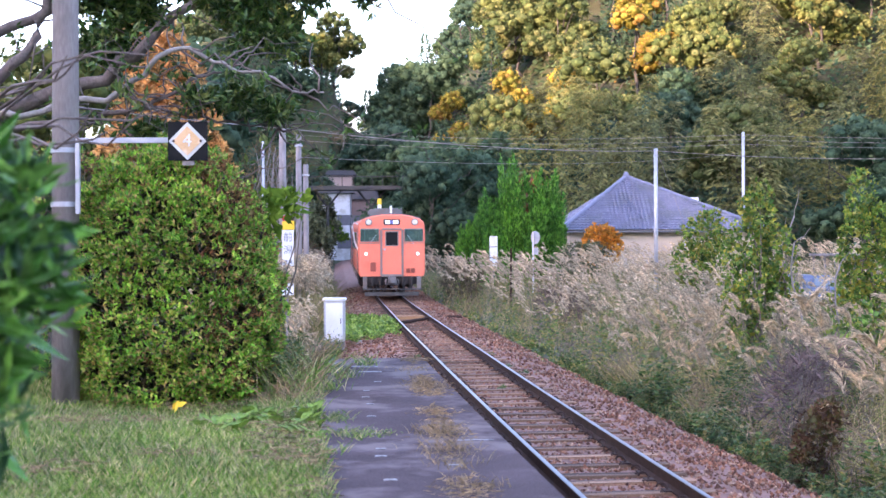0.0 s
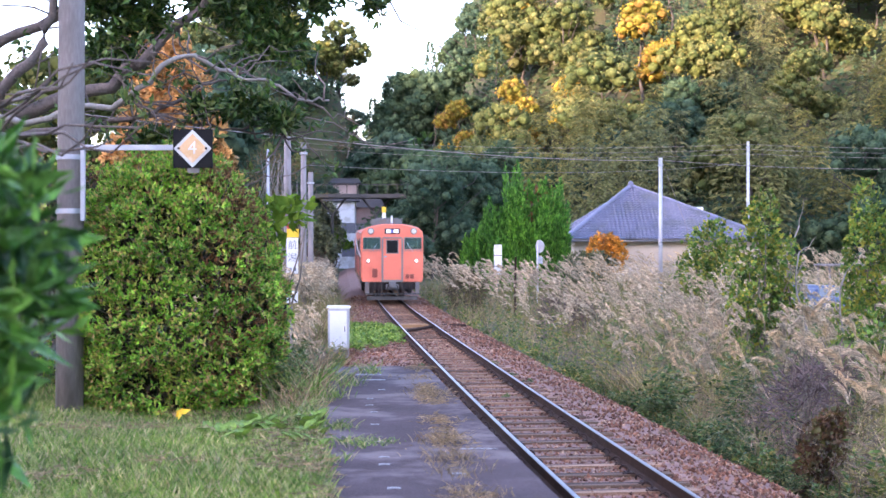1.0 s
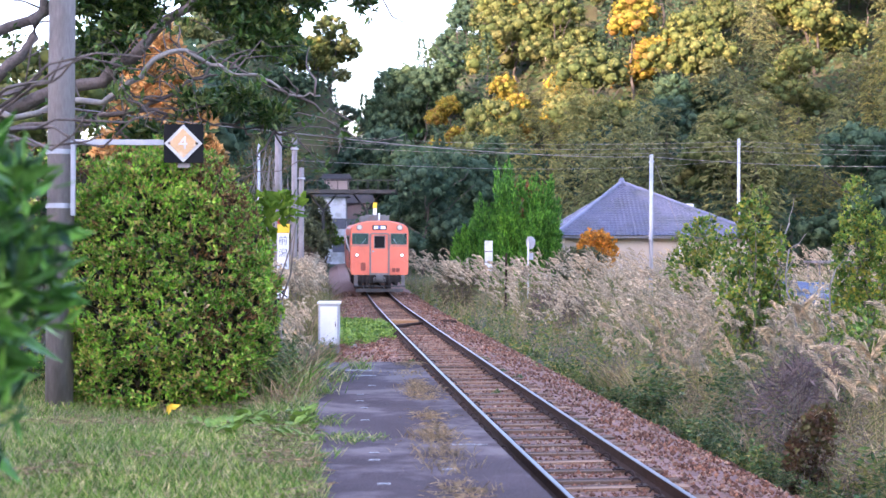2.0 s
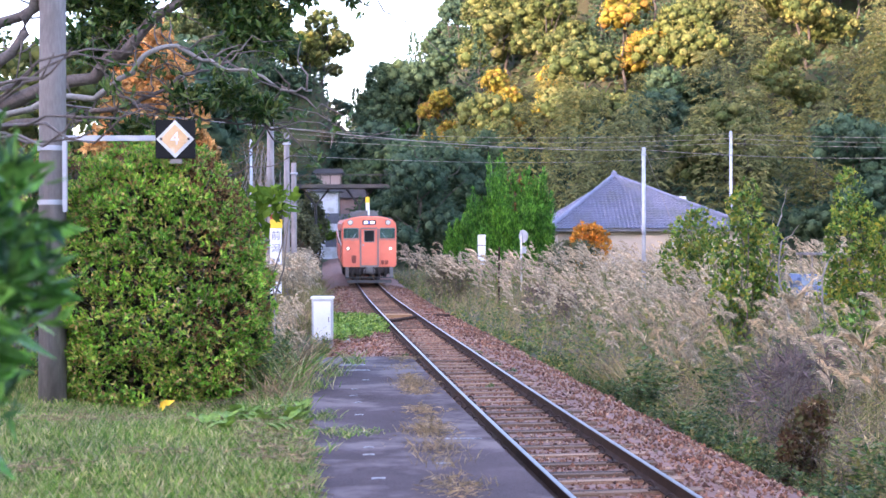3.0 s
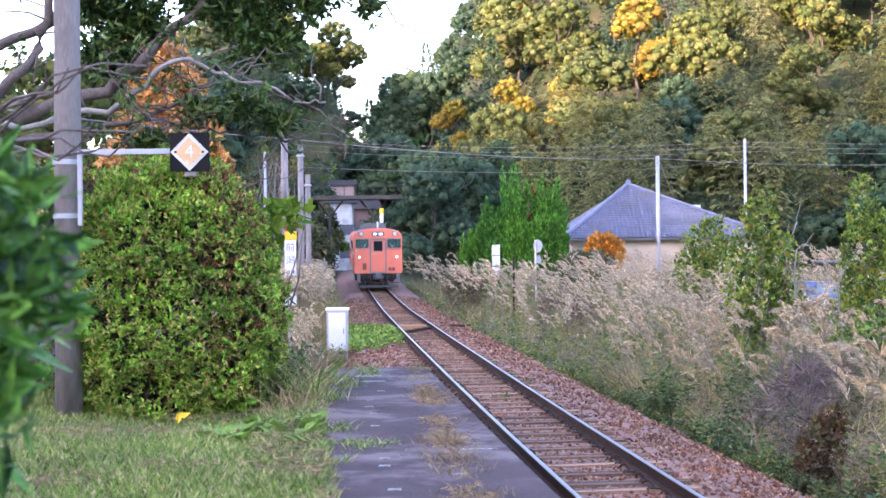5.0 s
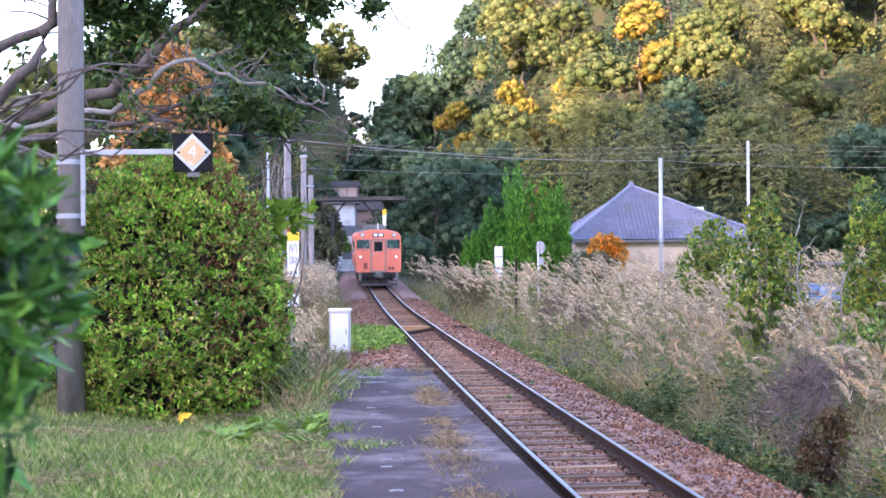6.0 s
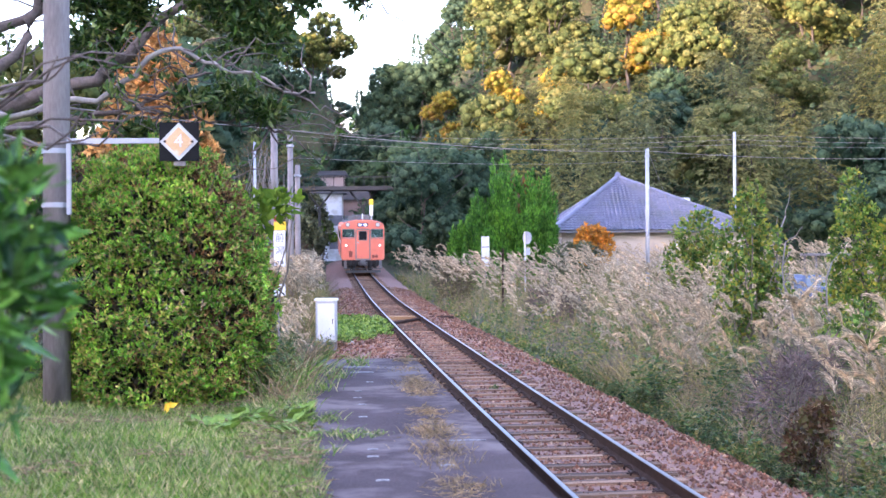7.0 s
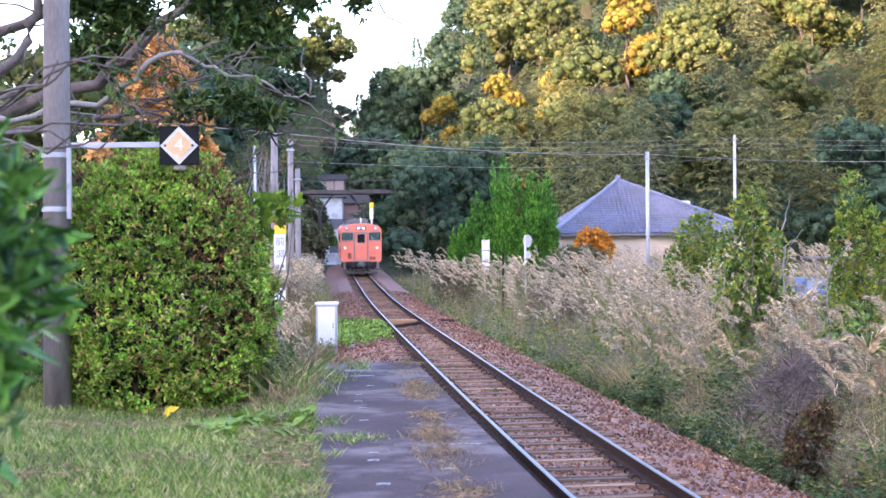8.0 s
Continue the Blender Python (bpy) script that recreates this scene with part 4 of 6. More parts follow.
for ch, z in (("\u524d", 0.90), ("\u6f5f", 0.50)):
    writing(ch, 0.30, pose(0, -0.004, z, 90, 0, 0), M_INK, sg)
part("small_writing", boxes((-0.12, -0.02, -0.004, 0.0, 0.1, 0.2), (0.02, 0.12, -0.004, 0.0, 0.1, 0.2)), M_INK, sg, "small dark characters")
xs = thing("limit_sign", pose(-4.48, 38.0, float(ground_z(-4.48, 38.0))), "small white board with a black cross on a post", "sign")
z0 = 0.97 - float(ground_z(-4.48, 38.0))
part("board", boxes((-0.2, 0.2, 0, 0.02, z0 - 0.17, z0 + 0.17), bevel=0.003), M_WHITE, xs)
bm = bmesh.new()
for s in (-1, 1):
    bmesh.ops.create_cube(bm, size=1, matrix=Matrix.Translation((0, -0.004, z0)) @ Matrix.Rotation(s * 0.70, 4, "Y") @ Matrix.Diagonal((0.46, 0.004, 0.04, 1)))
part("cross", bm, M_BLACK, xs, "painted black cross")
part("lamp_box", boxes((-0.3, -0.06, 0.05, 0.2, z0 - 0.55, z0 - 0.18), bevel=0.01), M_BLACK, xs, "black box")
part("post", boxes((-0.03, 0.03, 0.02, 0.08, -0.3, z0 + 0.1)), M_POLE, xs)
line_pole(-4.98, 46, 6.2, 0.115, M_POLE, "tall slender concrete pole by the line")
line_pole(-4.83, 47, 5.2, 0.11, M_POLE, "shorter grey concrete pole beside another")
line_pole(-8.15, 60, 7.15, 0.07, M_GALV, "thin white-painted steel pole")
wp = line_pole(11.65, 69, 7.32, 0.115, M_GALV, "slender pale steel utility pole in the grass")
line_pole(22.5, 95, 10.4, 0.12, M_GALV, "slender pale steel pole by the house")
mk = thing("white_marker", pose(3.2, 75, float(ground_z(3.2, 75))), "white painted board marker with two dark straps", "sign")
zz = 2.7 - float(ground_z(3.2, 75))
part("board", boxes((-0.23, 0.23, 0, 0.05, zz - 1.75, zz), bevel=0.01), M_WHITE, mk)
for h in (0.62, 1.25):
    part("strap", boxes((-0.24, 0.24, -0.02, 0.0, zz - h - 0.03, zz - h + 0.03)), M_POLE, mk, "grey strap")
part("rail_post", boxes((-0.03, 0.03, 0.05, 0.11, -0.3, zz - 0.1)), M_POLE, mk)
mr = thing("traffic_mirror", pose(5.5, 75, float(ground_z(5.5, 75))), "round traffic mirror on a white post, turned aside", "mirror")
zz = 2.6 - float(ground_z(5.5, 75))
bm = bmesh.new()
rod(bm, (0, 0, -0.3), (0, 0, zz + 0.35), 0.055, 0.055, 10)
part("post", bm, M_WHITE, mr)
bm = bmesh.new()
rod(bm, (0.12, -0.03, zz), (0.2, 0.03, zz), 0.38, 0.34, 20)
part("mirror_head", bm, M_GALV, mr, "grey mirror housing")
part("plate", boxes((0.05, 0.3, -0.05, -0.02, zz - 1.0, zz - 0.6), bevel=0.005), M_GALV, mr)
st = thing("rusty_stake", pose(3.35, 60, float(ground_z(3.35, 60))), "thin rusty brown stake in the tall grass", "stake")
bm = bmesh.new()
rod(bm, (0, 0, -0.3), (0.03, 0, 3.0), 0.055, 0.045, 8)
part("stake", bm, M_RAIL, st)


def cable(points, r, label, sag=0.3):
    bits = []
    for a, b in zip(points[:-1], points[1:]):
        t = np.linspace(0, 1, 24)
        p = np.array(a) + (np.array(b) - np.array(a)) * t[:, None]
        p[:, 2] -= sag * 4 * t * (1 - t)
        bits.append(tube(p, [r] * 24, 5))
    v, f = joined(bits)
    return tagged(obj_from("overhead_cable", v, f, M_POLE), label, "cable")


cable([(-16, 20, 6.2), (-4.9, 40.6, 5.95), (11.65, 69, 7.2), (30, 72, 7.0)], 0.017, "grey overhead cable strung between the poles", 0.25)
cable([(-4.98, 46, 5.4), (22.5, 95, 8.9)], 0.010, "thin dark overhead cable over the grass", 0.5)
for k in range(3):
    cable([(-14, 120, 13.0 - 0.5 * k), (22.5, 95, 10.2 - 0.35 * k), (60, 92, 10.6 - 0.35 * k)], 0.014, "distant overhead power cable before the wood", 0.6)
cable([(11.7, 69, 7.2), (13.3, 69.5, 3.2)], 0.012, "thin steel stay wire of a pole", 0.0)

# ---- house ----
M_TILE = surface("blue_grey_roof_tiles", (0.12, 0.13, 0.20), (0.21, 0.22, 0.31), 1.5, 14.0, 0.4, bump=0.15, stain=(0.14, 0.15, 0.19), stain_scale=0.6)
M_STUCCO = surface("beige_stucco", (0.50, 0.42, 0.35), (0.62, 0.53, 0.45), 0.8, 30.0, 0.9, bump=0.2, stain=(0.45, 0.38, 0.32), stain_scale=0.5)
M_GUTTER = surface("dark_gutter", (0.10, 0.10, 0.12), (0.17, 0.17, 0.19), 3.0, 40.0, 0.6)


def roof_plane(corners, name, parent, pitch=0.30, course=0.32):
    """A tiled roof plane on the quad eave_a, eave_b, top_b, top_a: rolls up the slope and a step at every course."""
    a, b, c, d = [np.array(p, float) for p in corners]
    nu, nv = int(np.linalg.norm(b - a) / pitch) * 4, int(np.linalg.norm((d + c) / 2 - (a + b) / 2) / course)
    nrm = np.cross(b - a, (d + c) / 2 - (a + b) / 2)
    nrm /= np.linalg.norm(nrm)
    vs, width = [], np.linalg.norm(b - a)
    for j in range(nv):
        for s, lift in ((0.0, 0.09), (0.98, 0.0)):
            t = (j + s) / nv
            L, R = a + (d - a) * t, b + (c - b) * t
            x0, x1 = np.dot(L - a, b - a) / width, np.dot(R - a, b - a) / width
            u = np.linspace(0, 1, nu + 1)
            across = x0 + (x1 - x0) * u
            roll = 0.075 * np.maximum(np.sin(across / pitch * 2 * math.pi), -0.35)
            vs.append(L + (R - L) * u[:, None] + nrm * (lift + roll)[:, None])
    V = np.concatenate(vs)
    n = nu + 1
    F = [(j * n + i, j * n + i + 1, (j + 1) * n + i + 1, (j + 1) * n + i) for j in range(2 * nv - 1) for i in range(nu)]
    return obj_from(name, V, F, M_TILE, parent)


def ridge_row(a, b, r, parent):
    a, b = np.array(a, float), np.array(b, float)
    v, f = tube(a + (b - a) * np.linspace(0, 1, 14)[:, None], [r * (1 + 0.12 * (i % 2)) for i in range(14)], 8)
    obj_from("ridge_tiles", v, f, M_TILE, parent, smooth=False)


house = thing("house", pose(14.4, 93, 0), "single-storey house with beige walls and blue-grey tiled roof", "house")
gz = float(ground_z(14.4, 95)) - 0.4
ex0, ex1, ey0, ey1, ez, rz = -5.7, 9.0, -1.5, 14.5, 3.15, 7.15
ra, rb = (-0.25, 4.2, rz), (0.6, 9.0, rz)
c00, c10, c11, c01 = (ex0, ey0, ez), (ex1, ey0, ez), (ex1, ey1, ez), (ex0, ey1, ez)
part("wall", boxes((-5.0, 8.2, -0.8, 13.8, gz, ez + 0.15), bevel=0.02), M_STUCCO, house)
roof_plane((c00, c10, ra, ra), "roof_front", house)
roof_plane((c01, c00, ra, rb), "roof_side", house)
roof_plane((c10, c11, rb, ra), "roof_side", house)
roof_plane((c11, c01, rb, rb), "roof_back", house)
for a, b in ((c00, ra), (c10, ra), (c11, rb), (c01, rb), (ra, rb)):
    ridge_row((a[0], a[1], a[2] + 0.1), (b[0], b[1], b[2] + 0.12), 0.15, house)
bm = bmesh.new()
bmesh.ops.create_uvsphere(bm, u_segments=10, v_segments=8, radius=0.3, matrix=Matrix.Translation((ra[0], ra[1] - 0.1, rz + 0.15)) @ Matrix.Diagonal((0.8, 0.5, 1.1, 1)))
part("ridge_end_tile", bm, M_TILE, house, "rounded ornamental ridge-end tile")
part("gutter", boxes((ex0, ex1, ey0 - 0.12, ey0, ez - 0.16, ez - 0.02), bevel=0.03), M_GUTTER, house, "dark eaves gutter")
part("soffit", boxes((ex0 + 0.05, ex1 - 0.05, ey0 + 0.05, ey1 - 0.05, ez - 0.06, ez - 0.01)), M_STUCCO, house)
part("downpipe", boxes((3.2, 3.3, -0.92, -0.82, gz, ez)), M_WHITE, house, "pale downpipe")
part("roof_vent", boxes((4.3, 5.0, 3.0, 3.5, 5.0, 5.62), bevel=0.04), M_WHITE, house, "small pale roof vent")

# ---- garden conifers and shrubs ----
for i, (x, y, h, r) in enumerate(((2.2, 86, 4.3, 1.1), (3.5, 85.5, 5.6, 1.3), (4.7, 86, 7.4, 1.5), (5.9, 86.2, 7.5, 1.5), (7.0, 85.6, 6.6, 1.4), (7.7, 85.2, 5.0, 1.1), (5.0, 84.6, 4.8, 1.5), (6.3, 84.4, 4.4, 1.5), (3.9, 84.4, 3.9, 1.3))):
    g = np.random.default_rng(40 + i)
    z = float(ground_z(x, y))
    t = thing("juniper", pose(x, y, z), "bright green juniper with twisting flame-like sprays", "tree", "garden junipers")
    bits = [cone_crown(50 + i, h * 0.92, r * 0.72, 600, 0.4, 0.0, 0.7, 2.2, 0.3)]
    for k in range(24):
        a, hh = g.uniform(0, 6.28), g.uniform(0.0, 0.78)
        rr = r * (1 - hh) ** 0.7 * 0.85
        hs = h * g.uniform(0.28, 0.42)
        v, f = cone_crown(90 + i * 23 + k, hs, 0.32, 150, 0.30, 0.0, 0.75, 3.0, 0.3)
        lean = 0.28 * v[:, 2:3]
        bits.append((v + np.array([math.cos(a), math.sin(a), 0]) * lean * 0.5 + np.array([rr * math.cos(a), rr * math.sin(a), h * hh]), f))
    v, f = joined([(a, list(map(tuple, b))) for a, b in bits])
    obj_from("crown", v, f, L_CYPRESS, t)
    bm = bmesh.new()
    rod(bm, (0, 0, -0.3), (0, 0, h * 0.6), 0.12, 0.05)
    part("trunk", bm, M_BARK, t)


def ground_at(x, y):
    return pose(x, y, float(ground_z(x, y)))


shrub("orange_shrub", ground_at(10.4, 83), "rounded shrub with bright orange autumn leaves", [(0, 0, 2.6, 1.2, 1.0, 1.1), (0.6, 0, 2.2, 0.9, 0.9, 1.0), (-0.5, 0, 2.0, 0.9, 0.9, 1.0)], 420, 0.2, 0.13, L_ORANGE, seed=60)
shrub("grey_green_shrub", ground_at(8.6, 79), "low spreading grey-green shrub in the tall grass", [(0, 0, 1.7, 1.3, 1.0, 1.0), (1.0, 0, 1.6, 1.0, 1.0, 1.1), (-1.0, 0, 1.2, 0.9, 0.8, 0.8)], 520, 0.16, 0.08, L_SAGE, seed=61)
shrub("leafy_shrub", ground_at(10.3, 50), "leafy green shrub with some yellowing leaves", [(0, 0, 3.4, 0.9, 0.8, 0.9), (0.6, 0, 2.2, 1.0, 0.9, 1.2), (-0.5, 0, 2.3, 0.8, 0.8, 1.0), (0.3, 0, 4.1, 0.5, 0.5, 0.4)], 640, 0.13, 0.07, L_SHRUB, seed=62, stems=9)
shrub("vine_covered_tree", ground_at(7.35, 30), "small tree smothered in green and yellow climbing leaves", [(0.1, 0, 3.9, 0.42, 0.4, 0.6), (-0.15, 0, 3.1, 0.62, 0.55, 0.7), (0.45, 0, 3.0, 0.5, 0.5, 0.6), (0, 0, 2.0, 0.75, 0.6, 0.9), (-0.35, 0, 1.2, 0.5, 0.5, 0.9), (0.7, 0, 1.8, 0.45, 0.4, 0.8)], 900, 0.095, 0.06, L_SHRUB, 14, seed=63, stem_r=0.04, inner=L_SHRUB)
shrub("yellowing_shrub", ground_at(9.9, 30), "tall shrub with yellow and green leaves", [(-0.1, 0, 4.2, 0.32, 0.35, 0.75), (-0.15, 0, 3.2, 0.45, 0.4, 0.8), (0.5, 0, 2.4, 0.75, 0.6, 0.9), (0, 0, 1.6, 0.8, 0.7, 0.9), (1.2, 0, 2.0, 0.8, 0.7, 1.2), (0.9, 0, 3.2, 0.6, 0.5, 0.7), (0.35, 0, 3.6, 0.4, 0.4, 0.55), (-0.35, 0, 2.2, 0.35, 0.4, 0.7)], 1300, 0.09, 0.055, L_SHRUB, stems=12, seed=64, stem_r=0.035, inner=L_SHRUB)
shrub("low_thicket", ground_at(8.2, 23.5), "low thicket of yellow-green leaves behind the reeds", [(0, 0, 1.5, 0.9, 0.6, 0.5), (1.2, 0, 1.6, 1.0, 0.7, 0.6), (-0.8, 0, 1.1, 0.7, 0.6, 0.5), (0.4, 0, 0.8, 1.3, 0.7, 0.7)], 620, 0.08, 0.05, L_SHRUB, seed=65)
shrub("withered_bush", ground_at(4.45, 15.2), "small bush with withered reddish-brown leaves", [(0, 0, 0.62, 0.27, 0.28, 0.4), (0.15, 0, 0.95, 0.2, 0.2, 0.22), (-0.1, 0, 0.35, 0.22, 0.2, 0.3)], 330, 0.055, 0.042, L_BROWN, per=4, stems=10, stem_r=0.012, lumps=0.03, seed=66)
for x, y, k in ((5.25, 18.6, 80), (4.75, 17.4, 81), (5.9, 20.2, 82)):
    shrub("purple_brush", ground_at(x, y), "dull purple-grey brush of dead stems", [(0, 0, 0.95, 0.42, 0.4, 0.55), (0.25, 0, 1.35, 0.35, 0.3, 0.35)], 150, 0.2, 0.012, L_PURPLE, per=4, stems=26, stem_r=0.011, lumps=0.04, seed=k)
shrub("purple_brush", ground_at(4.3, 47), "dull purple-grey brush of dead stems", [(0, 0, 0.9, 0.8, 0.8, 0.7), (0.9, 0, 0.7, 0.7, 0.7, 0.6)], 260, 0.35, 0.02, L_PURPLE, per=4, stems=14, seed=67)
# brush added in dark colour, standing in for hazy shade beside the line
for x, y in ((-7.6, 78), (-8.6, 84), (-9.4, 92), (-10.2, 99), (-10.7, 105), (-9.9, 111), (-10.9, 117)):
    shrub("dark_brush", ground_at(x, y), "dark leafless brush beside the line", [(0, 0, 1.2, 0.9, 1.2, 1.2), (-0.9, 0, 1.5, 0.9, 1.0, 1.5)], 240, 0.35, 0.05, L_BROWN, per=4, stems=14, seed=int(y))
shrub("purple_brush", ground_at(1.0, 60), "dull purple-grey brush of dead stems", [(0, 0, 1.1, 0.7, 0.8, 0.9), (0.5, 0, 1.4, 0.4, 0.5, 0.6)], 260, 0.4, 0.025, L_TWIG, per=4, stems=14, seed=68)
# bare forked branches above the thicket
for i, (x, y, z1, s) in enumerate(((8.0, 30.2, 4.0, 1), (8.5, 29.5, 3.2, -1), (8.9, 29.6, 2.6, 1))):
    g = np.random.default_rng(70 + i)
    t = thing("bare_sapling", ground_at(x, y), "leafless pale sapling with forked branches", "sapling")
    zt = z1 - float(ground_z(x, y))
    bits = []
    stem = wobble((0, 0, -0.2), (0.35 * s, 0, zt * 0.78), g, 8, 0.2)
    bits.append(tube(stem, np.linspace(0.03, 0.018, 8), 6))
    for k in range(6):
        q = stem[4 + k % 4]
        bits.append(tube(wobble(q, q + np.array([g.uniform(-0.3, 0.45), g.normal(0, 0.1), g.uniform(0.25, 0.6)]), g, 5, 0.25), np.linspace(0.015, 0.005, 5), 5))
    v, f = joined(bits)
    obj_from("branchwork", v, f, M_PALEBARK, t, smooth=True)

# shed and parked car glimpsed behind the thicket
shed = thing("shed", pose(21.2, 68, float(ground_z(21.2, 68))), "small open shed with a pale grey roof", "shed")
part("roof", boxes((-1.3, 1.3, -1.2, 1.2, 2.3, 2.42), bevel=0.02), M_POLE, shed)
for sx in (-1.1, 1.1):
    for sy in (-1.0, 1.0):
        part("post", boxes((sx - 0.05, sx + 0.05, sy - 0.05, sy + 0.05, -0.2, 2.3)), M_POLE, shed)
M_CARBLUE = surface("blue_car_paint", (0.12, 0.18, 0.32), (0.16, 0.23, 0.38), 1.0, 60.0, 0.3, bump=0.02)
car = thing("parked_car", pose(18.6, 64, float(ground_z(18.6, 64)), 0, 0, 20), "pale blue parked car half hidden by the thicket", "car")
part("body", boxes((-0.75, 0.75, -1.8, 1.8, 0.35, 0.95), bevel=0.12), M_CARBLUE, car)
part("cabin", boxes((-0.68, 0.68, -0.9, 1.5, 0.9, 1.5), bevel=0.18), M_CARBLUE, car)
part("windscreen", boxes((-0.58, 0.58, -0.93, -0.89, 0.98, 1.38), bevel=0.03), glassy("car_glass", (0.5, 0.6, 0.7), 0.5), car)
for sx in (-0.7, 0.7):
    part("headlight", boxes((sx - 0.15, sx + 0.15, -1.84, -1.78, 0.62, 0.78), bevel=0.02), M_WHITE, car, "clear headlight")
    for sy in (-1.15, 1.15):
        bm = bmesh.new()
        rod(bm, (sx - 0.08, sy, 0.3), (sx + 0.08, sy, 0.3), 0.3, 0.3, 16)
        part("wheel", bm, M_BLACK, car)

# ---- overbridge on forked piers, and the houses past it ----
M_STEEL = surface("dark_bridge_steel", (0.03, 0.03, 0.032), (0.065, 0.062, 0.062), 2.0, 30.0, 0.7)
br = thing("overbridge", pose(-8.0, 116, float(line_z(116)) - 0.5), "dark bridge over the line on Y-shaped steel piers", "bridge")
part("deck", boxes((-7, 7, -0.8, 1.6, 6.75, 7.1), bevel=0.03), M_STEEL, br)
part("rail", boxes((-7, 7, -0.75, -0.68, 7.9, 7.98), *[(x - 0.03, x + 0.03, -0.75, -0.68, 7.05, 7.9) for x in np.arange(-6.9, 7, 0.9)]), M_STEEL, br)
for x in (-2.0, 1.95):
    bm = bmesh.new()
    rod(bm, (x, 0.4, -0.6), (x, 0.4, 5.3), 0.16, 0.14, 10)
    for s in (-1, 1):
        rod(bm, (x, 0.4, 5.2), (x + s * 1.25, 0.4, 6.8), 0.09, 0.09, 8)
    part("pier", bm, M_STEEL, br)
lm = thing("line_marker", pose(-4.95, 108, float(ground_z(-4.95, 108))), "white signal post with a yellow head", "signal")
part("post", boxes((-0.15, 0.15, 0, 0.2, 4.6, 5.5), (-0.06, 0.06, 0.2, 0.3, -0.3, 5.6), bevel=0.01), M_WHITE, lm)
part("head", boxes((-0.17, 0.17, -0.02, 0.22, 5.5, 6.0), bevel=0.02), M_YELLOW, lm, "yellow head")
M_FARROOF = surface("dark_roof_tiles", (0.035, 0.032, 0.033), (0.08, 0.072, 0.07), 1.0, 20.0, 0.9, gloss=0.1)
M_PINKWALL = surface("pinkish_wall", (0.42, 0.30, 0.27), (0.55, 0.42, 0.38), 0.6, 12.0, 0.9)
M_BROWNWALL = surface("brown_siding", (0.14, 0.10, 0.10), (0.24, 0.18, 0.17), 0.6, 12.0, 0.9)


def far_house(x, y, w, d, h, wall, base, label, windows=(-0.25, 0.22)):
    hs = thing("house", pose(x, y, base), label, "house")
    part("wall", boxes((-w / 2, w / 2, -d / 2, d / 2, -2, h)), wall, hs)
    bm = bmesh.new()
    a = [bm.verts.new(p) for p in ((-w / 2 - 0.5, -d / 2 - 0.5, h), (w / 2 + 0.5, -d / 2 - 0.5, h), (w / 2 + 0.5, d / 2 + 0.5, h), (-w / 2 - 0.5, d / 2 + 0.5, h), (-w / 2, 0, h + d * 0.25), (w / 2, 0, h + d * 0.25))]
    for q in ((0, 1, 5, 4), (2, 3, 4, 5), (1, 2, 5), (3, 0, 4), (3, 2, 1, 0)):
        bm.faces.new([a[i] for i in q])
    part("roof", bm, M_FARROOF, hs, "dark tiled roof")
    for sx in windows:
        for sz in np.arange(1.2, h - 1, 2.7):
            win = part("window", boxes((w * sx - 0.8, w * sx + 0.8, -d / 2 - 0.06, -d / 2 + 0.02, sz, sz + 1.2), bevel=0.02), M_GUTTER, hs, "dark window")
    return hs


far_house(-11.9, 150, 3.4, 2.4, 7.6, M_WHITE, 0.5, "white two-storey house beyond the bridge", (0.3,))
far_house(-9.3, 158, 3.4, 5, 7.0, M_BROWNWALL, 0.6, "dark brown house beyond the bridge")
far_house(-13.0, 172, 3.4, 3, 9.8, M_PINKWALL, 1.5, "pinkish house standing higher beyond the bridge", ())
for x, y, h in ((-10.6, 110, 4.6), (-11.8, 113, 6.0), (-10.9, 122, 6.6), (-12.6, 120, 5.6)):
    shrub("pale_shrub", ground_at(x, y), "pale green shrub on the bank by the bridge", [(0, 0, h * 0.8, 0.9, 0.9, h * 0.2), (0.5, 0, h * 0.5, 1.0, 0.9, h * 0.3), (-0.6, 0, h * 0.45, 1.0, 0.9, h * 0.35)], 420, 0.28, 0.18, L_SAGE, seed=int(y) + 200)


# ---- the railcar ----
M_VERMILION = surface("vermilion_paint", (0.84, 0.20, 0.12), (0.92, 0.25, 0.16), 0.8, 30.0, 0.42, bump=0.04, stain=(0.80, 0.20, 0.125), stain_scale=0.8)
M_ROOF = surface("sooty_roof", (0.12, 0.12, 0.13), (0.24, 0.24, 0.25), 1.0, 20.0, 0.8, stain=(0.07, 0.07, 0.07), stain_scale=0.5)
M_SKIRT = surface("grey_skirt_steel", (0.13, 0.125, 0.125), (0.24, 0.235, 0.235), 2.0, 40.0, 0.6, metal=0.2, stain=(0.2, 0.15, 0.13), stain_scale=1.5)
M_UNDER = surface("grimy_underframe", (0.02, 0.018, 0.017), (0.06, 0.05, 0.045), 3.0, 40.0, 0.85, metal=0.1)
M_RUBBER = surface("grey_gasket", (0.20, 0.17, 0.16), (0.34, 0.29, 0.27), 5.0, 60.0, 0.7)
M_CABGLASS = glassy("cab_glass", (0.10, 0.19, 0.16), 0.5)
M_CABIN = surface("cab_interior_green", (0.02, 0.045, 0.035), (0.06, 0.10, 0.08), 2.0, 30.0, 0.7)
M_LAMP = glowing("lit_lamp", (1.0, 0.86, 0.66), 0.5)
M_LENS = surface("clear_lamp_lens", (0.62, 0.58, 0.5), (0.75, 0.72, 0.66), 4.0, 40.0, 0.2)

train = thing("railcar", pose(0, 55, 0), "vermilion diesel railcar with a grey roof on the track", "train")


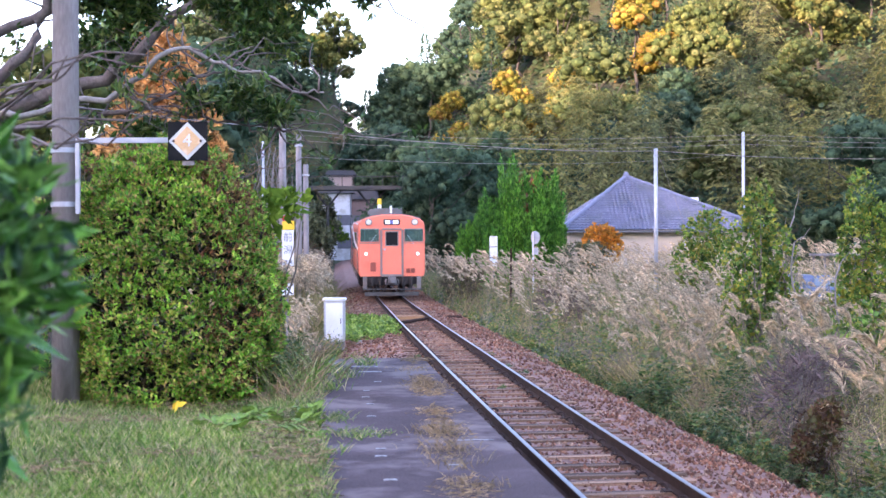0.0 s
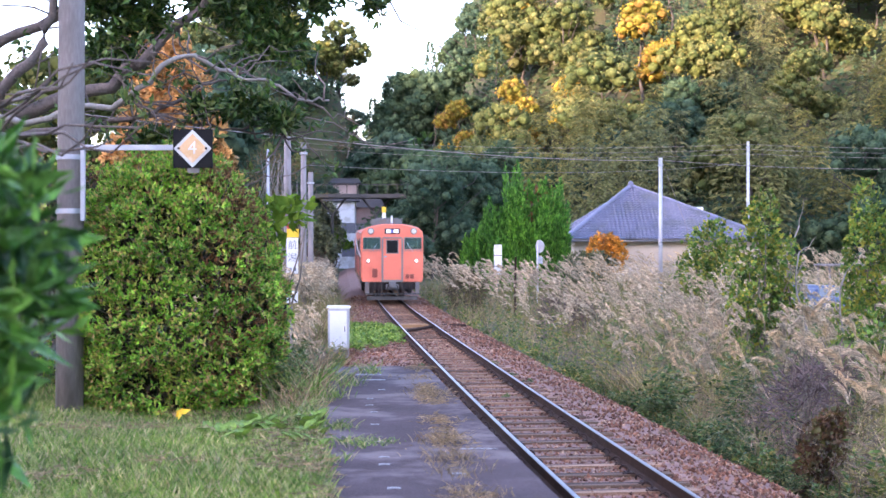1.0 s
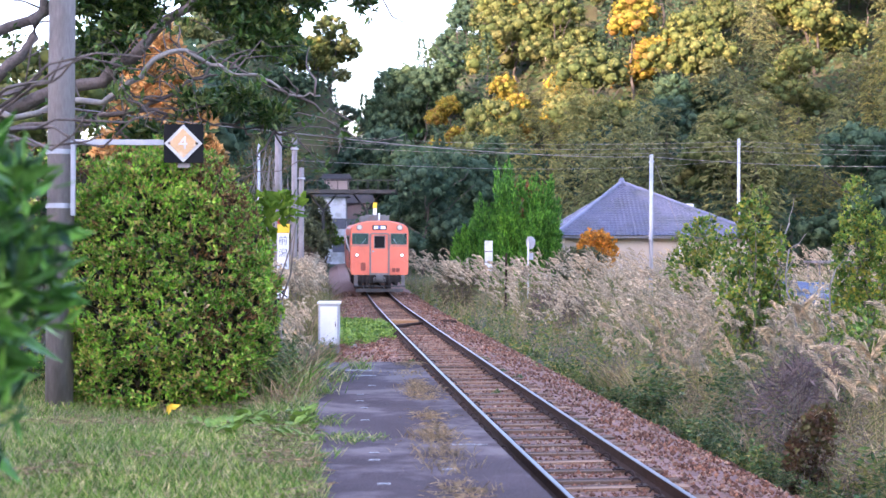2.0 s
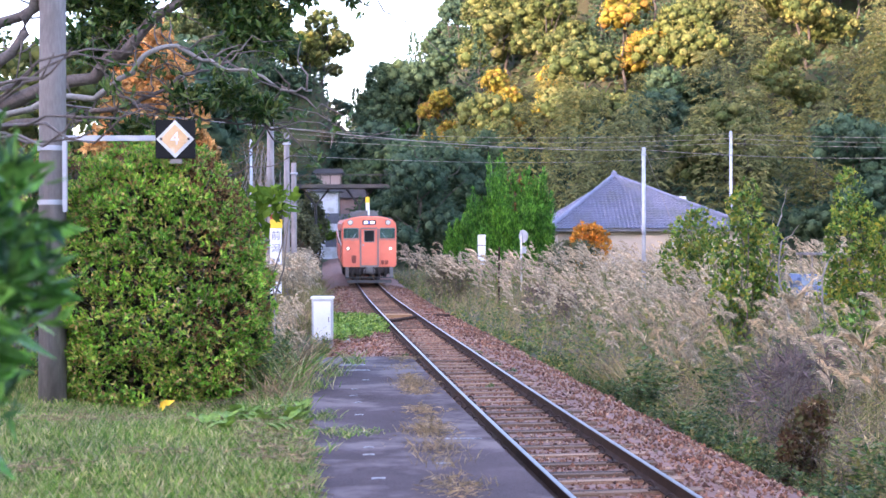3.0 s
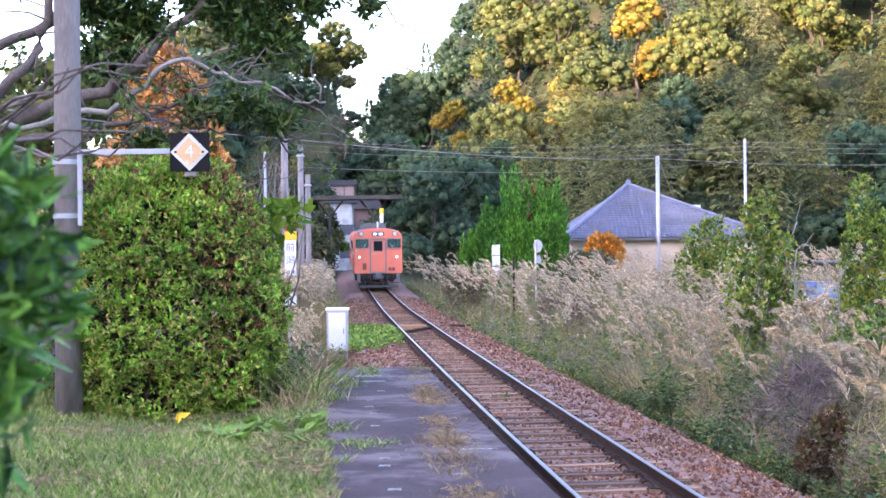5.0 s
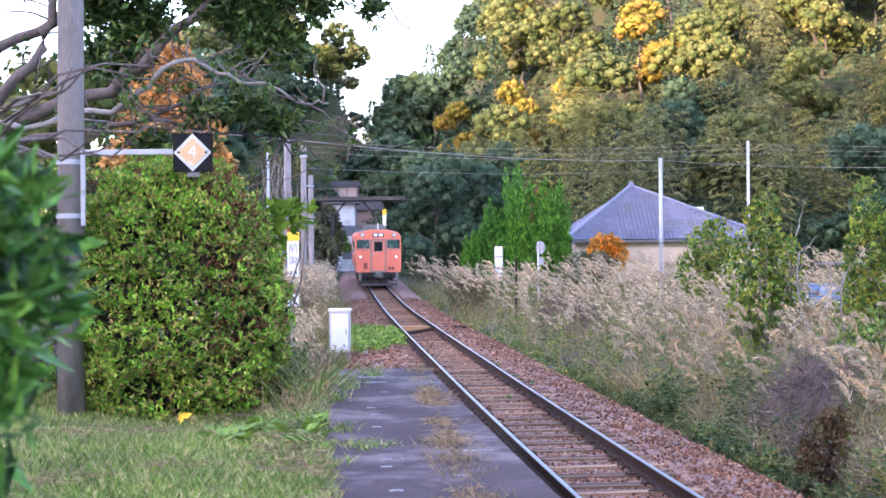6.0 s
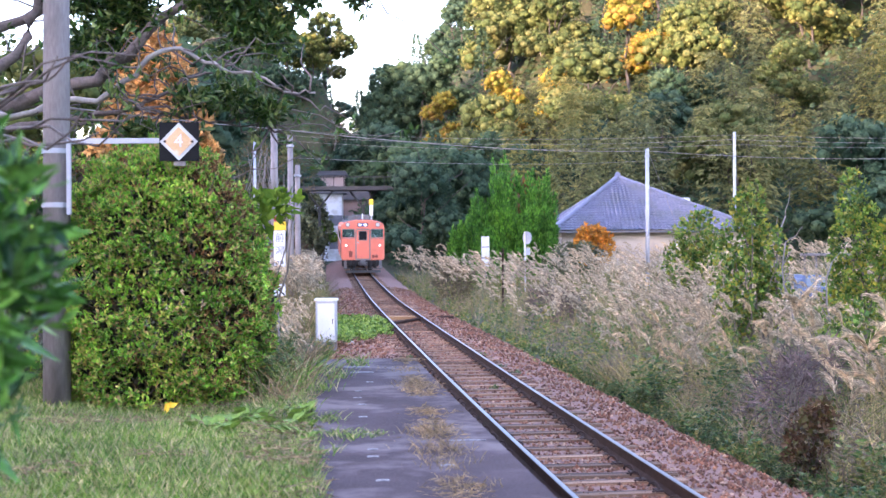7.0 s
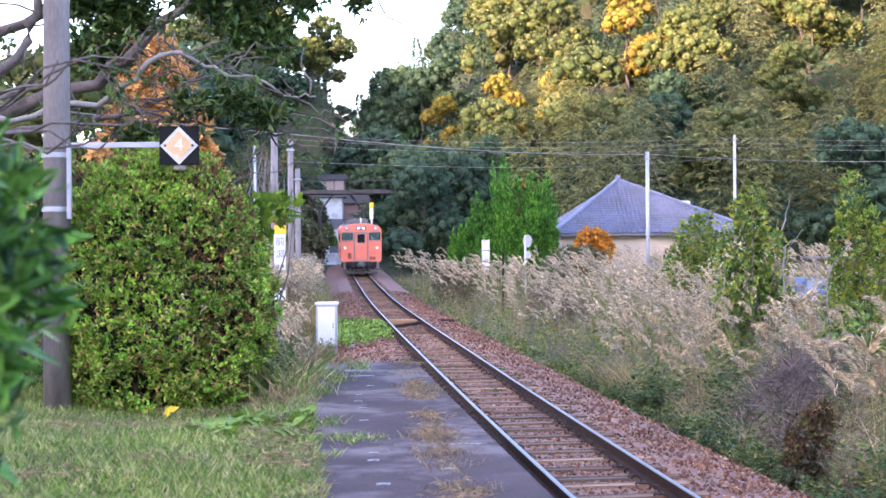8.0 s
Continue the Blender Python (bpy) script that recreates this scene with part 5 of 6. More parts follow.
def loft(rings, mats, name, parent, label="", caps=True):
    n = len(rings[0])
    V = np.concatenate([np.array(r, float) for r in rings])
    F = [(i * n + j, i * n + (j + 1) % n, (i + 1) * n + (j + 1) % n, (i + 1) * n + j) for i in range(len(rings) - 1) for j in range(n)]
    if caps:
        F += [tuple(range(n - 1, -1, -1)), tuple(range((len(rings) - 1) * n, len(rings) * n))]
    return obj_from(name, V, F, mats, parent, label)


# body shell: sides to the cant rail, with the cab front slightly rounded in plan
def body_ring(y, inset=0.0, top=0.0):
    w = 1.445 - inset
    pts = [(-w + 0.06, 0.97), (-w, 1.12), (-w, 2.2), (-w, 3.1), (-w + 0.05, 3.32), (-w + 0.20, 3.46 - top), (-w + 0.55, 3.58 - top), (-0.45, 3.66 - top), (0.45, 3.66 - top)]
    pts += [(-x, z) for x, z in reversed(pts[:7])]
    return [(x, y, z) for x, z in pts]


shell = loft([body_ring(0.0, 0.05, 0.05), body_ring(0.05, 0.0, 0.0), body_ring(0.30), body_ring(21.0), body_ring(21.3, 0.05, 0.05)], M_VERMILION, "body", train, "vermilion painted steel body")
bm = bmesh.new()
for a, b in zip(np.linspace(-1.25, 1.25, 12)[:-1], np.linspace(-1.25, 1.25, 12)[1:]):
    za, zb = 3.49 + 0.2 * math.cos(a / 1.25 * math.pi / 2), 3.49 + 0.2 * math.cos(b / 1.25 * math.pi / 2)
    bm.faces.new([bm.verts.new(p) for p in ((a, 0.35, za), (b, 0.35, zb), (b, 21.0, zb), (a, 21.0, za))])
bmesh.ops.remove_doubles(bm, verts=bm.verts[:], dist=0.001)
bmesh.ops.solidify(bm, geom=bm.faces[:], thickness=-0.03)
part("roof", bm, M_ROOF, train, "soot-darkened grey roof")
unit = part("roof_unit", boxes((-0.95, 0.55, 1.6, 3.6, 3.62, 3.92), bevel=0.07), M_SKIRT, train, "grey roof ventilator box")
part("roof_unit", boxes((-0.62, 0.62, 5.2, 7.4, 3.62, 4.02), bevel=0.08), M_ROOF, train)
bm = bmesh.new()
rod(bm, (0.02, 1.2, 3.6), (0.02, 1.2, 4.06), 0.06, 0.05, 10)
part("whistle_post", bm, M_WHITE, train, "white roof post")
bm = bmesh.new()
for s in (-0.45, 0.1, 0.5):
    rod(bm, (s, 1.5, 3.9), (s + 0.1, 3.4, 3.95), 0.04, 0.04, 6)
part("roof_pipe", bm, M_SKIRT, unit)

# cab windows
for s in (-1, 1):
    frame_ob = part("cab_window", boxes((min(s * 0.54, s * 1.36), max(s * 0.54, s * 1.36), -0.03, 0.02, 2.47, 3.05), bevel=0.02), M_RUBBER, train, "cab window in a grey gasket")
    part("pane", boxes((min(s * 0.58, s * 1.16), max(s * 0.58, s * 1.16), -0.042, -0.034, 2.51, 3.01), bevel=0.002), M_CABGLASS, frame_ob)
    part("pane", boxes((min(s * 1.19, s * 1.35), max(s * 1.19, s * 1.35), -0.042, -0.034, 2.51, 3.01), bevel=0.002), M_CABGLASS, frame_ob)
    part("blind", boxes((min(s * 0.58, s * 1.35), max(s * 0.58, s * 1.35), -0.034, -0.031, 2.51, 3.01)), M_CABIN, frame_ob, "dim green cab behind the glass")
    part("blind", boxes((min(s * 0.62, s * 1.0), max(s * 0.62, s * 1.0), -0.037, -0.034, 2.53, 2.66)), M_BOXPAINT, frame_ob, "pale desk edge")
    bm = bmesh.new()
    rod(bm, (s * 0.95, -0.06, 2.38), (s * 0.68, -0.06, 2.78), 0.012, 0.012, 5)
    part("wiper", bm, M_GALV, frame_ob)
    bm = bmesh.new()
    rod(bm, (s * 1.0, 0.0, 3.33), (s * 1.0, -0.09, 3.33), 0.155, 0.145, 20)
    h = part("headlight", bm, M_SKIRT, train, "round headlight in a grey rim")
    bm = bmesh.new()
    rod(bm, (s * 1.0, -0.088, 3.33), (s * 1.0, -0.1, 3.33), 0.115, 0.11, 20)
    part("lens", bm, M_LENS, h)
    bm = bmesh.new()
    rod(bm, (s * 1.12, 0.01, 1.95), (s * 1.12, -0.05, 1.95), 0.10, 0.09, 18)
    h = part("marker_light", bm, M_SKIRT, train, "lit round marker light")
    bm = bmesh.new()
    rod(bm, (s * 1.12, -0.048, 1.95), (s * 1.12, -0.062, 1.95), 0.062, 0.06, 18)
    part("lens", bm, M_LAMP, h)
    v, f = tube([(s * 1.12 + 0.12 * math.cos(a), -0.05, 1.58 + 0.12 * math.sin(a)) for a in np.linspace(0.3, 5.6, 12)], [0.012] * 12, 5)
    obj_from("hand_rail", v, f, M_VERMILION, train)
    # grey corner posts of the snow guard
    part("guard_post", boxes((min(s * 1.08, s * 1.26), max(s * 1.08, s * 1.26), -0.12, 0.05, 0.38, 0.96), bevel=0.02), M_SKIRT, train, "grey guard post")
part("jumper_socket", boxes((-0.93, -0.70, -0.10, 0.0, 1.18, 1.58), bevel=0.02), surface("dark_red_socket", (0.22, 0.05, 0.035), (0.36, 0.09, 0.06), 12.0, 60.0, 0.6), train, "dark red cable sockets")
part("jumper_socket", boxes((0.62, 0.79, -0.10, 0.0, 1.12, 1.32), (0.82, 1.0, -0.10, 0.0, 1.12, 1.32), bevel=0.02), bpy.data.materials["dark_red_socket"], train, "dark red cable sockets")
# gangway door with its grey surround
sur = boxes((-0.50, -0.42, -0.09, 0.0, 1.02, 3.0), (0.42, 0.50, -0.09, 0.0, 1.02, 3.0), (-0.44, 0.44, -0.09, 0.0, 2.98, 3.06), (-0.5, 0.5, -0.11, 0.0, 0.96, 1.06), bevel=0.025)
part("door_surround", sur, M_RUBBER, train, "grey rubber gangway surround")
dr = part("gangway_door", boxes((-0.41, 0.41, -0.045, 0.0, 1.07, 2.97), bevel=0.02), M_VERMILION, train, "vermilion gangway door")
part("window_gasket", boxes((-0.29, 0.29, -0.058, -0.045, 2.28, 2.93), bevel=0.02), M_RUBBER, dr)
part("pane", boxes((-0.25, 0.25, -0.066, -0.059, 2.32, 2.89), bevel=0.01), M_BLACK, dr, "dark door window")
part("handle", boxes((-0.37, -0.27, -0.075, -0.045, 2.1, 2.18), bevel=0.01), M_GALV, dr)
des = part("destination_box", boxes((-0.36, 0.36, -0.05, 0.0, 3.2, 3.45), bevel=0.03), M_UNDER, train, "destination blind in a dark frame")
M_BLIND = glowing("lit_blind", (0.8, 0.85, 1.0), 0.12)
for x0, x1 in ((-0.28, -0.08), (0.06, 0.28)):
    part("blind", boxes((x0, x1, -0.062, -0.05, 3.25, 3.40)), M_BLIND, des, "lit white blind")
part("lamp_gap", boxes((-0.08, 0.06, -0.060, -0.05, 3.25, 3.40)), surface("blue_blind", (0.08, 0.1, 0.3), (0.12, 0.15, 0.38)), des)
part("seam", boxes((-1.40, -0.52, -0.012, 0.0, 2.40, 2.425), (0.52, 1.40, -0.012, 0.0, 2.40, 2.425)), M_RUBBER, train)
# buffer beam, coupler, hoses, guard
part("buffer_beam", boxes((-1.2, 1.2, 0.05, 0.3, 0.62, 0.97), bevel=0.02), M_UNDER, train)
part("snow_guard", boxes((-1.28, 1.28, -0.15, -0.08, 0.38, 0.45), (-1.18, 1.18, -0.06, 0.0, 0.12, 0.30), bevel=0.02), surface("dull_guard_steel", (0.06, 0.057, 0.055), (0.13, 0.12, 0.115), 3.0, 40.0, 0.8), train, "dull grey snow guard plate")
bm = boxes((-0.16, 0.16, -0.55, 0.1, 0.68, 0.98), (-0.30, 0.30, -0.2, 0.1, 0.60, 0.86), (-0.11, 0.11, -0.68, -0.5, 0.72, 0.94), bevel=0.03)
part("coupler", bm, M_SKIRT, train, "grimy steel coupler")
for x0, x1 in ((-0.55, -0.2), (0.2, 0.6), (-0.95, -0.6)):
    t = np.linspace(0, 1, 10)
    p = np.stack([x0 + (x1 - x0) * t, np.full(10, -0.24), 0.85 - 0.55 * np.sin(t * math.pi)], 1)
    v, f = tube(p, [0.02] * 10, 6)
    obj_from("brake_hose", v, f, M_UNDER, train, "hanging brake hose", smooth=True)
for x in (-0.85, 0.85, -0.5, 0.48):
    bm = bmesh.new()
    rod(bm, (x, -0.05, 0.55), (x, -0.05, 0.95), 0.07, 0.09, 10)
    part("air_cock", bm, M_UNDER, train)
# long sides: doors, windows, underfloor gear
for s in (-1, 1):
    for y in (2.2, 15.6):
        part("side_door", boxes((min(s * 1.43, s * 1.462), max(s * 1.43, s * 1.462), y, y + 1.0, 1.1, 3.0), bevel=0.01), M_SKIRT, train, "plain steel side door")
    for y in np.arange(4.2, 15, 1.62):
        w = part("side_window", boxes((min(s * 1.43, s * 1.458), max(s * 1.43, s * 1.458), y, y + 1.2, 2.05, 2.9), bevel=0.01), M_RUBBER, train)
        part("pane", boxes((min(s * 1.45, s * 1.464), max(s * 1.45, s * 1.464), y + 0.06, y + 1.14, 2.1, 2.85), bevel=0.004), M_CABGLASS, w)
    part("underfloor_gear", boxes((min(s * 0.7, s * 1.3), max(s * 0.7, s * 1.3), 6.2, 9.0, 0.3, 0.95), (min(s * 0.7, s * 1.25), max(s * 0.7, s * 1.25), 10, 12.8, 0.35, 0.95), bevel=0.05), M_UNDER, train)
    v, f = tube([(s * 1.45, 0.9, 3.25), (s * 1.62, 0.9, 3.32), (s * 1.70, 0.9, 3.15), (s * 1.60, 0.9, 2.5), (s * 1.45, 0.9, 2.1)], [0.03] * 5, 6)
    if s < 0:
        obj_from("grab_pole", v, f, M_WHITE, train, "bent steel grab pole")
for y in (3.2, 17.6):
    bg = part("bogie", boxes((-1.0, -0.8, y - 1.5, y + 1.5, 0.35, 0.62), (0.8, 1.0, y - 1.5, y + 1.5, 0.35, 0.62), (-0.9, 0.9, y - 0.25, y + 0.25, 0.45, 0.8), bevel=0.03), M_UNDER, train)
    for dy in (-1.05, 1.05):
        for s in (-1, 1):
            bm = bmesh.new()
            rod(bm, (s * 0.535, y + dy, 0.43), (s * 0.64, y + dy, 0.43), 0.43, 0.43, 28)
            rod(bm, (s * 0.50, y + dy, 0.43), (s * 0.535, y + dy, 0.43), 0.455, 0.455, 28)
            part("wheel", bm, M_RAIL, bg, "steel wheel")
part("rail_guard", boxes((-0.62, -0.5, 0.9, 1.0, 0.08, 0.7), (0.5, 0.62, 0.9, 1.0, 0.08, 0.7)), M_UNDER, train)


# ---- tall grass, weeds, lawn, stones ----
L_BLADE = leafy("reed_blades", [(0.13, 0.18, 0.04), (0.26, 0.26, 0.08), (0.44, 0.34, 0.17), (0.52, 0.38, 0.24), (0.24, 0.16, 0.12)], rough=0.6, glow=0.1, patch=0.6, per_object=0.2, mottling=18)
L_PLUME = leafy("reed_plumes", [(0.45, 0.34, 0.265), (0.60, 0.475, 0.37), (0.75, 0.62, 0.505)], rough=0.9, glow=0.35, patch=0.5, per_object=0.12, mottling=18)
L_WEED = leafy("weed_leaves", [(0.04, 0.095, 0.032), (0.08, 0.15, 0.045), (0.14, 0.19, 0.06), (0.26, 0.23, 0.10)], rough=0.5, patch=1.0, per_object=0.3, mottling=18)
L_CREEPER = leafy("creeping_weed_leaves", [(0.10, 0.20, 0.03), (0.18, 0.30, 0.05), (0.28, 0.38, 0.09)], rough=0.5, patch=1.0, per_object=0.1, mottling=18)
L_DEAD = leafy("dead_stems", [(0.19, 0.14, 0.13), (0.30, 0.22, 0.20), (0.25, 0.20, 0.15)], rough=0.9, glow=0.1, patch=1.0, per_object=0.2, mottling=18)
L_LAWN = leafy("lawn_blades", [(0.095, 0.195, 0.03), (0.175, 0.29, 0.05), (0.28, 0.335, 0.10), (0.48, 0.40, 0.24)], rough=0.5, patch=0.9, per_object=0.0, mottling=18)
L_STRAW = leafy("straw", [(0.30, 0.205, 0.13), (0.42, 0.30, 0.20), (0.24, 0.165, 0.10)], rough=0.8, patch=2.0, per_object=0.1, mottling=18)
L_STONE = leafy("ballast_stones", [(0.11, 0.046, 0.033), (0.22, 0.095, 0.066), (0.30, 0.145, 0.10), (0.17, 0.085, 0.066), (0.36, 0.235, 0.19)], rough=0.95, glow=0.0, patch=0.7, per_object=0.0, mottling=18)


def ribbons(base, tip, bend, width, segs=4):
    """Grass blades: ribbons that rise from base and arch over by bend; vertices and quads."""
    n = len(base)
    t = np.linspace(0, 1, segs + 1)
    c = base[:, None] + (tip - base)[:, None] * t[None, :, None] + bend[:, None] * (t ** 2)[None, :, None]
    d = tip - base + bend
    s = np.cross(d, np.random.default_rng(n).normal(0, 1, (n, 3)))
    s /= np.linalg.norm(s, axis=1)[:, None] + 1e-9
    w = (np.asarray(width) * np.ones(n))[:, None] * np.array([0.7, 1.0, 0.9, 0.6, 0.08, 0.05][:segs + 1])[None]
    V = np.stack([c + s[:, None] * w[:, :, None] / 2, c - s[:, None] * w[:, :, None] / 2], axis=2).reshape(n, -1, 3)
    k = (segs + 1) * 2
    q = np.array([(2 * i, 2 * i + 1, 2 * i + 3, 2 * i + 2) for i in range(segs)])
    F = (np.arange(n)[:, None, None] * k + q[None]).reshape(-1, 4)
    return V.reshape(-1, 3), F


def reed_arrays(seed, plumes=4, blades=70, height=1.75, hairs_each=60, hair=0.028):
    g = np.random.default_rng(seed)
    b = np.stack([g.normal(0, 0.13, blades), g.normal(0, 0.13, blades), np.full(blades, -0.05)], 1)
    a = g.uniform(0, 6.28, blades)
    L = g.uniform(0.5, 0.95, blades) * height
    out = np.stack([np.cos(a), np.sin(a), np.zeros(blades)], 1)
    tip = b + out * (L * 0.18)[:, None] + np.array([0, 0, 1]) * (L * 0.92)[:, None]
    bend = out * (L * g.uniform(0.15, 0.55, blades))[:, None] - np.array([0, 0, 1]) * (L * g.uniform(0.1, 0.5, blades))[:, None]
    leaf = ribbons(b, tip, bend, g.uniform(0.012, 0.022, blades))
    stems, hairs = [], []
    for i in range(plumes):
        aa, h = g.uniform(0, 6.28), height * g.uniform(0.78, 1.12)
        root = np.array([g.normal(0, 0.1), g.normal(0, 0.1), 0])
        top = root + np.array([math.cos(aa) * 0.18, math.sin(aa) * 0.18, h])
        lean = np.array([-0.16 + g.normal(0, 0.07), g.normal(0, 0.08), -0.02])
        stems.append((root, top, lean * 0.4))
        m = hairs_each
        t = g.uniform(0, 1, m)
        side = np.array([-1.0, g.normal(0, 0.4), 0]) if g.random() < 0.85 else np.array([1.0, g.normal(0, 0.4), 0])
        side /= np.linalg.norm(side)
        bow = g.uniform(0.9, 1.9)
        p = top + lean * 0.4 + 0.40 * (np.outer((1 - np.cos(bow * t)) / bow, side) + np.outer(np.sin(bow * t) / bow, [0, 0, 1.0]))
        d = np.outer(np.sin(bow * t + 0.3), side) + np.outer(np.cos(bow * t + 0.3), [0, 0, 1.0]) + g.normal(0, 0.26, (m, 3)) + side * 0.3
        hairs.append(leaf_quads(p, d, 0.16, hair, g, 0.3))
    r0, r1, bd = [np.array(x) for x in zip(*stems)]
    return stack([leaf, ribbons(r0, r1, bd, np.full(plumes, 0.009))]), stack(hairs)


def weed_arrays(seed, height, spread, stems=14, leaf=0.075, width=0.035, per=26):
    g = np.random.default_rng(seed)
    P, D, rods = [], [], []
    for i in range(stems):
        a = g.uniform(0, 6.28)
        b = np.array([g.normal(0, spread * 0.45), g.normal(0, spread * 0.45), -0.03])
        h = height * g.uniform(0.5, 1.0)
        tip = b + np.array([math.cos(a) * spread * 0.35, math.sin(a) * spread * 0.35, h])
        rods.append((b, tip, np.array([math.cos(a), math.sin(a), -0.3]) * 0.08))
        t = g.uniform(0.15, 1.0, per)[:, None]
        P.append(b + (tip - b) * t + np.array([math.cos(a), math.sin(a), -0.3]) * 0.08 * t * t)
        q = g.normal(0, 1, (per, 3))
        q[:, 2] = np.abs(q[:, 2]) * 0.4
        D.append(q)
    r0, r1, bd = [np.array(x) for x in zip(*rods)]
    return stack([leaf_quads(np.concatenate(P), np.concatenate(D), leaf, width, g), ribbons(r0, r1, bd, np.full(stems, 0.008))])


def moved(vf, x, y, z, turn, s):
    c, k = math.cos(turn), math.sin(turn)
    R = np.array([[c, k, 0], [-k, c, 0], [0, 0, 1]])
    return (vf[0] * s) @ R + np.array([x, y, z]), vf[1]


def data_from(name, vf, mat):
    ob = obj_from(name, vf[0], vf[1], mat)
    me = ob.data
    bpy.data.objects.remove(ob)
    return me


g = np.random.default_rng(21)
REEDS = [reed_arrays(100 + i, 2 + i % 3, 85, 1.75, 130, 0.015) for i in range(5)] + [reed_arrays(110 + i, 3 + i % 2 * 2, 19, 1.75, 24, 0.036) for i in range(4)]
REED_ME = [(data_from("blades", a, L_BLADE), data_from("plumes", b, L_PLUME)) for a, b in REEDS]
WEEDS = [weed_arrays(120 + i, 0.65, 0.5, 16, 0.095, 0.05) for i in range(3)] + [weed_arrays(130 + i, 1.15, 0.42, 16, 0.12, 0.04, 26) for i in range(3)]
FARWEEDS = [weed_arrays(150 + i, 0.65 if i < 3 else 1.15, 0.45, 8, 0.13, 0.055, 12) for i in range(6)]
WEED_ME = [data_from("weed_leaves", w, L_WEED) for w in WEEDS]
DEADS = [weed_arrays(140 + i, 1.2, 0.5, 22, 0.15, 0.014, 12) for i in range(3)]
DEAD_ME = [data_from("dead_stalks", w, L_DEAD) for w in DEADS]


def reed_clump(k, x, y, s, label="tall silver grass with pale feathery plumes"):
    t = thing("silver_grass", pose(x, y, float(ground_z(x, y)), 0, 0, g.uniform(-40, 40)), label, "grass clump", "silver grass beside the line")
    t.scale = (s, s, s)
    for nm, me in zip(("blade_tuft", "plume_head"), REED_ME[k]):
        o = new(nm, me)
        o.parent = t
    return t


def weed_clump(me, name, x, y, s, label, group):
    t = thing(name, pose(x, y, float(ground_z(x, y)), 0, 0, g.uniform(0, 360)), label, "weed", group)
    t.scale = (s, s, s)
    o = new("leafage", me)
    o.parent = t
    return t


far_blades, far_plumes, far_weeds, far_dead = [], [], [], []
count = {"reed": 0, "weed": 0, "dead": 0}


def put_reed(x, y, s, near):
    k = int(g.integers(5)) if y < 29 else 5 + int(g.integers(4))
    if near and count["reed"] < 250:
        count["reed"] += 1
        reed_clump(k, x, y, s)
    else:
        z, a = float(ground_z(x, y)), g.uniform(-0.7, 0.7)
        far_blades.append(moved(REEDS[k][0], x, y, z, a, s))
        far_plumes.append(moved(REEDS[k][1], x, y, z, a, s))


def put_weed(x, y, s, near, tall):
    k = int(g.integers(3)) + (3 if tall else 0)
    if near and count["weed"] < 220:
        count["weed"] += 1
        weed_clump(WEED_ME[k], "green_weed", x, y, s, "leafy green weed at the edge of the ballast", "green weeds")
    else:
        far_weeds.append(moved(WEEDS[k] if y < 30 else FARWEEDS[k], x, y, float(ground_z(x, y)), g.uniform(0, 6.28), s))


def put_dead(x, y, s, near):
    k = int(g.integers(3))
    if near and count["dead"] < 120:
        count["dead"] += 1
        weed_clump(DEAD_ME[k], "withered_weed", x, y, s, "withered grey-brown weed with bare stalks", "withered weeds")
    else:
        far_dead.append(moved(DEADS[k], x, y, float(ground_z(x, y)), g.uniform(0, 6.28), s))


# the field on the far side of the track
y = 11.5
while y < 92:
    near = y < 27
    step = 0.55 if near else (0.8 if y < 45 else 1.2)
    x = float(line_x(y)) + 2.85
    while x < 0.365 * y + 1.5:
        xx, yy = x + g.normal(0, 0.2), y + g.normal(0, 0.2)
        u = xx - float(line_x(yy))
        n = float(waves(xx, yy, 2.3))
        if xx > 0.285 * yy and yy < 19.5 and u > 3.4:
            (put_reed if g.random() < 0.5 else put_dead)(xx, yy, g.uniform(0.7, 1.05), near)
        elif u < (2.88 if y < 45 else 2.7):
            put_weed(xx, yy, g.uniform(0.6, 1.0), near, False)
        elif u < 4.1 and n < 0.1 and y < 45:
            q = g.random()
            if q < 0.5:
                put_weed(xx, yy, g.uniform(0.6, 1.0), near, q < 0.3)
            elif q < 0.78:
                put_dead(xx, yy, g.uniform(0.6, 1.0), near)
            else:
                put_reed(xx, yy, g.uniform(0.6, 0.8), near)
        else:
            r = g.random()
            if r < 0.62 + 0.22 * (y > 40) + 0.22 * n:
                put_reed(xx, yy, (g.uniform(0.62, 1.08) + 0.12 * n) * (0.78 if u < 4.6 and y < 45 else 1.0) * (1.15 if y > 45 else 1.0), near)
            elif r < 0.74:
                put_dead(xx, yy, g.uniform(0.8, 1.15), near)
            else:
                put_weed(xx, yy, g.uniform(0.8, 1.3), near, True)
        x += step * g.uniform(0.8, 1.25)
    y += step
# the strip between the line and the pole row
for i in range(760):
    yy = 20 + 58 * g.random()
    xx = float(line_x(yy)) - 2.75 - abs(g.normal(0, 1.0)) * (0.6 + yy / 40)
    if 33.5 < yy < 42 and xx > -3.3 - 0.02 * (yy - 35) and yy < 36.2:
        continue
    if 30 < yy < 43 and float(line_x(yy)) - xx < 3.6:
        continue
    if (yy < 34.6 and xx > -0.092 * yy) or (yy < 39.2 and -0.145 < xx / yy < -0.087):
        continue
    if xx > -3.0 and yy < 20:
        put_weed(xx, yy, g.uniform(0.5, 0.8), False, True)
    elif g.random() < 0.72:
        put_reed(xx, yy, g.uniform(0.9, 1.22), False)
    else:
        put_weed(xx, yy, g.uniform(0.7, 1.1), False, True)
for i in range(120):
    yy = g.uniform(39.4, 52)
    put_reed(g.uniform(-0.121, -0.086) * yy, yy, g.uniform(0.9, 1.25), False)
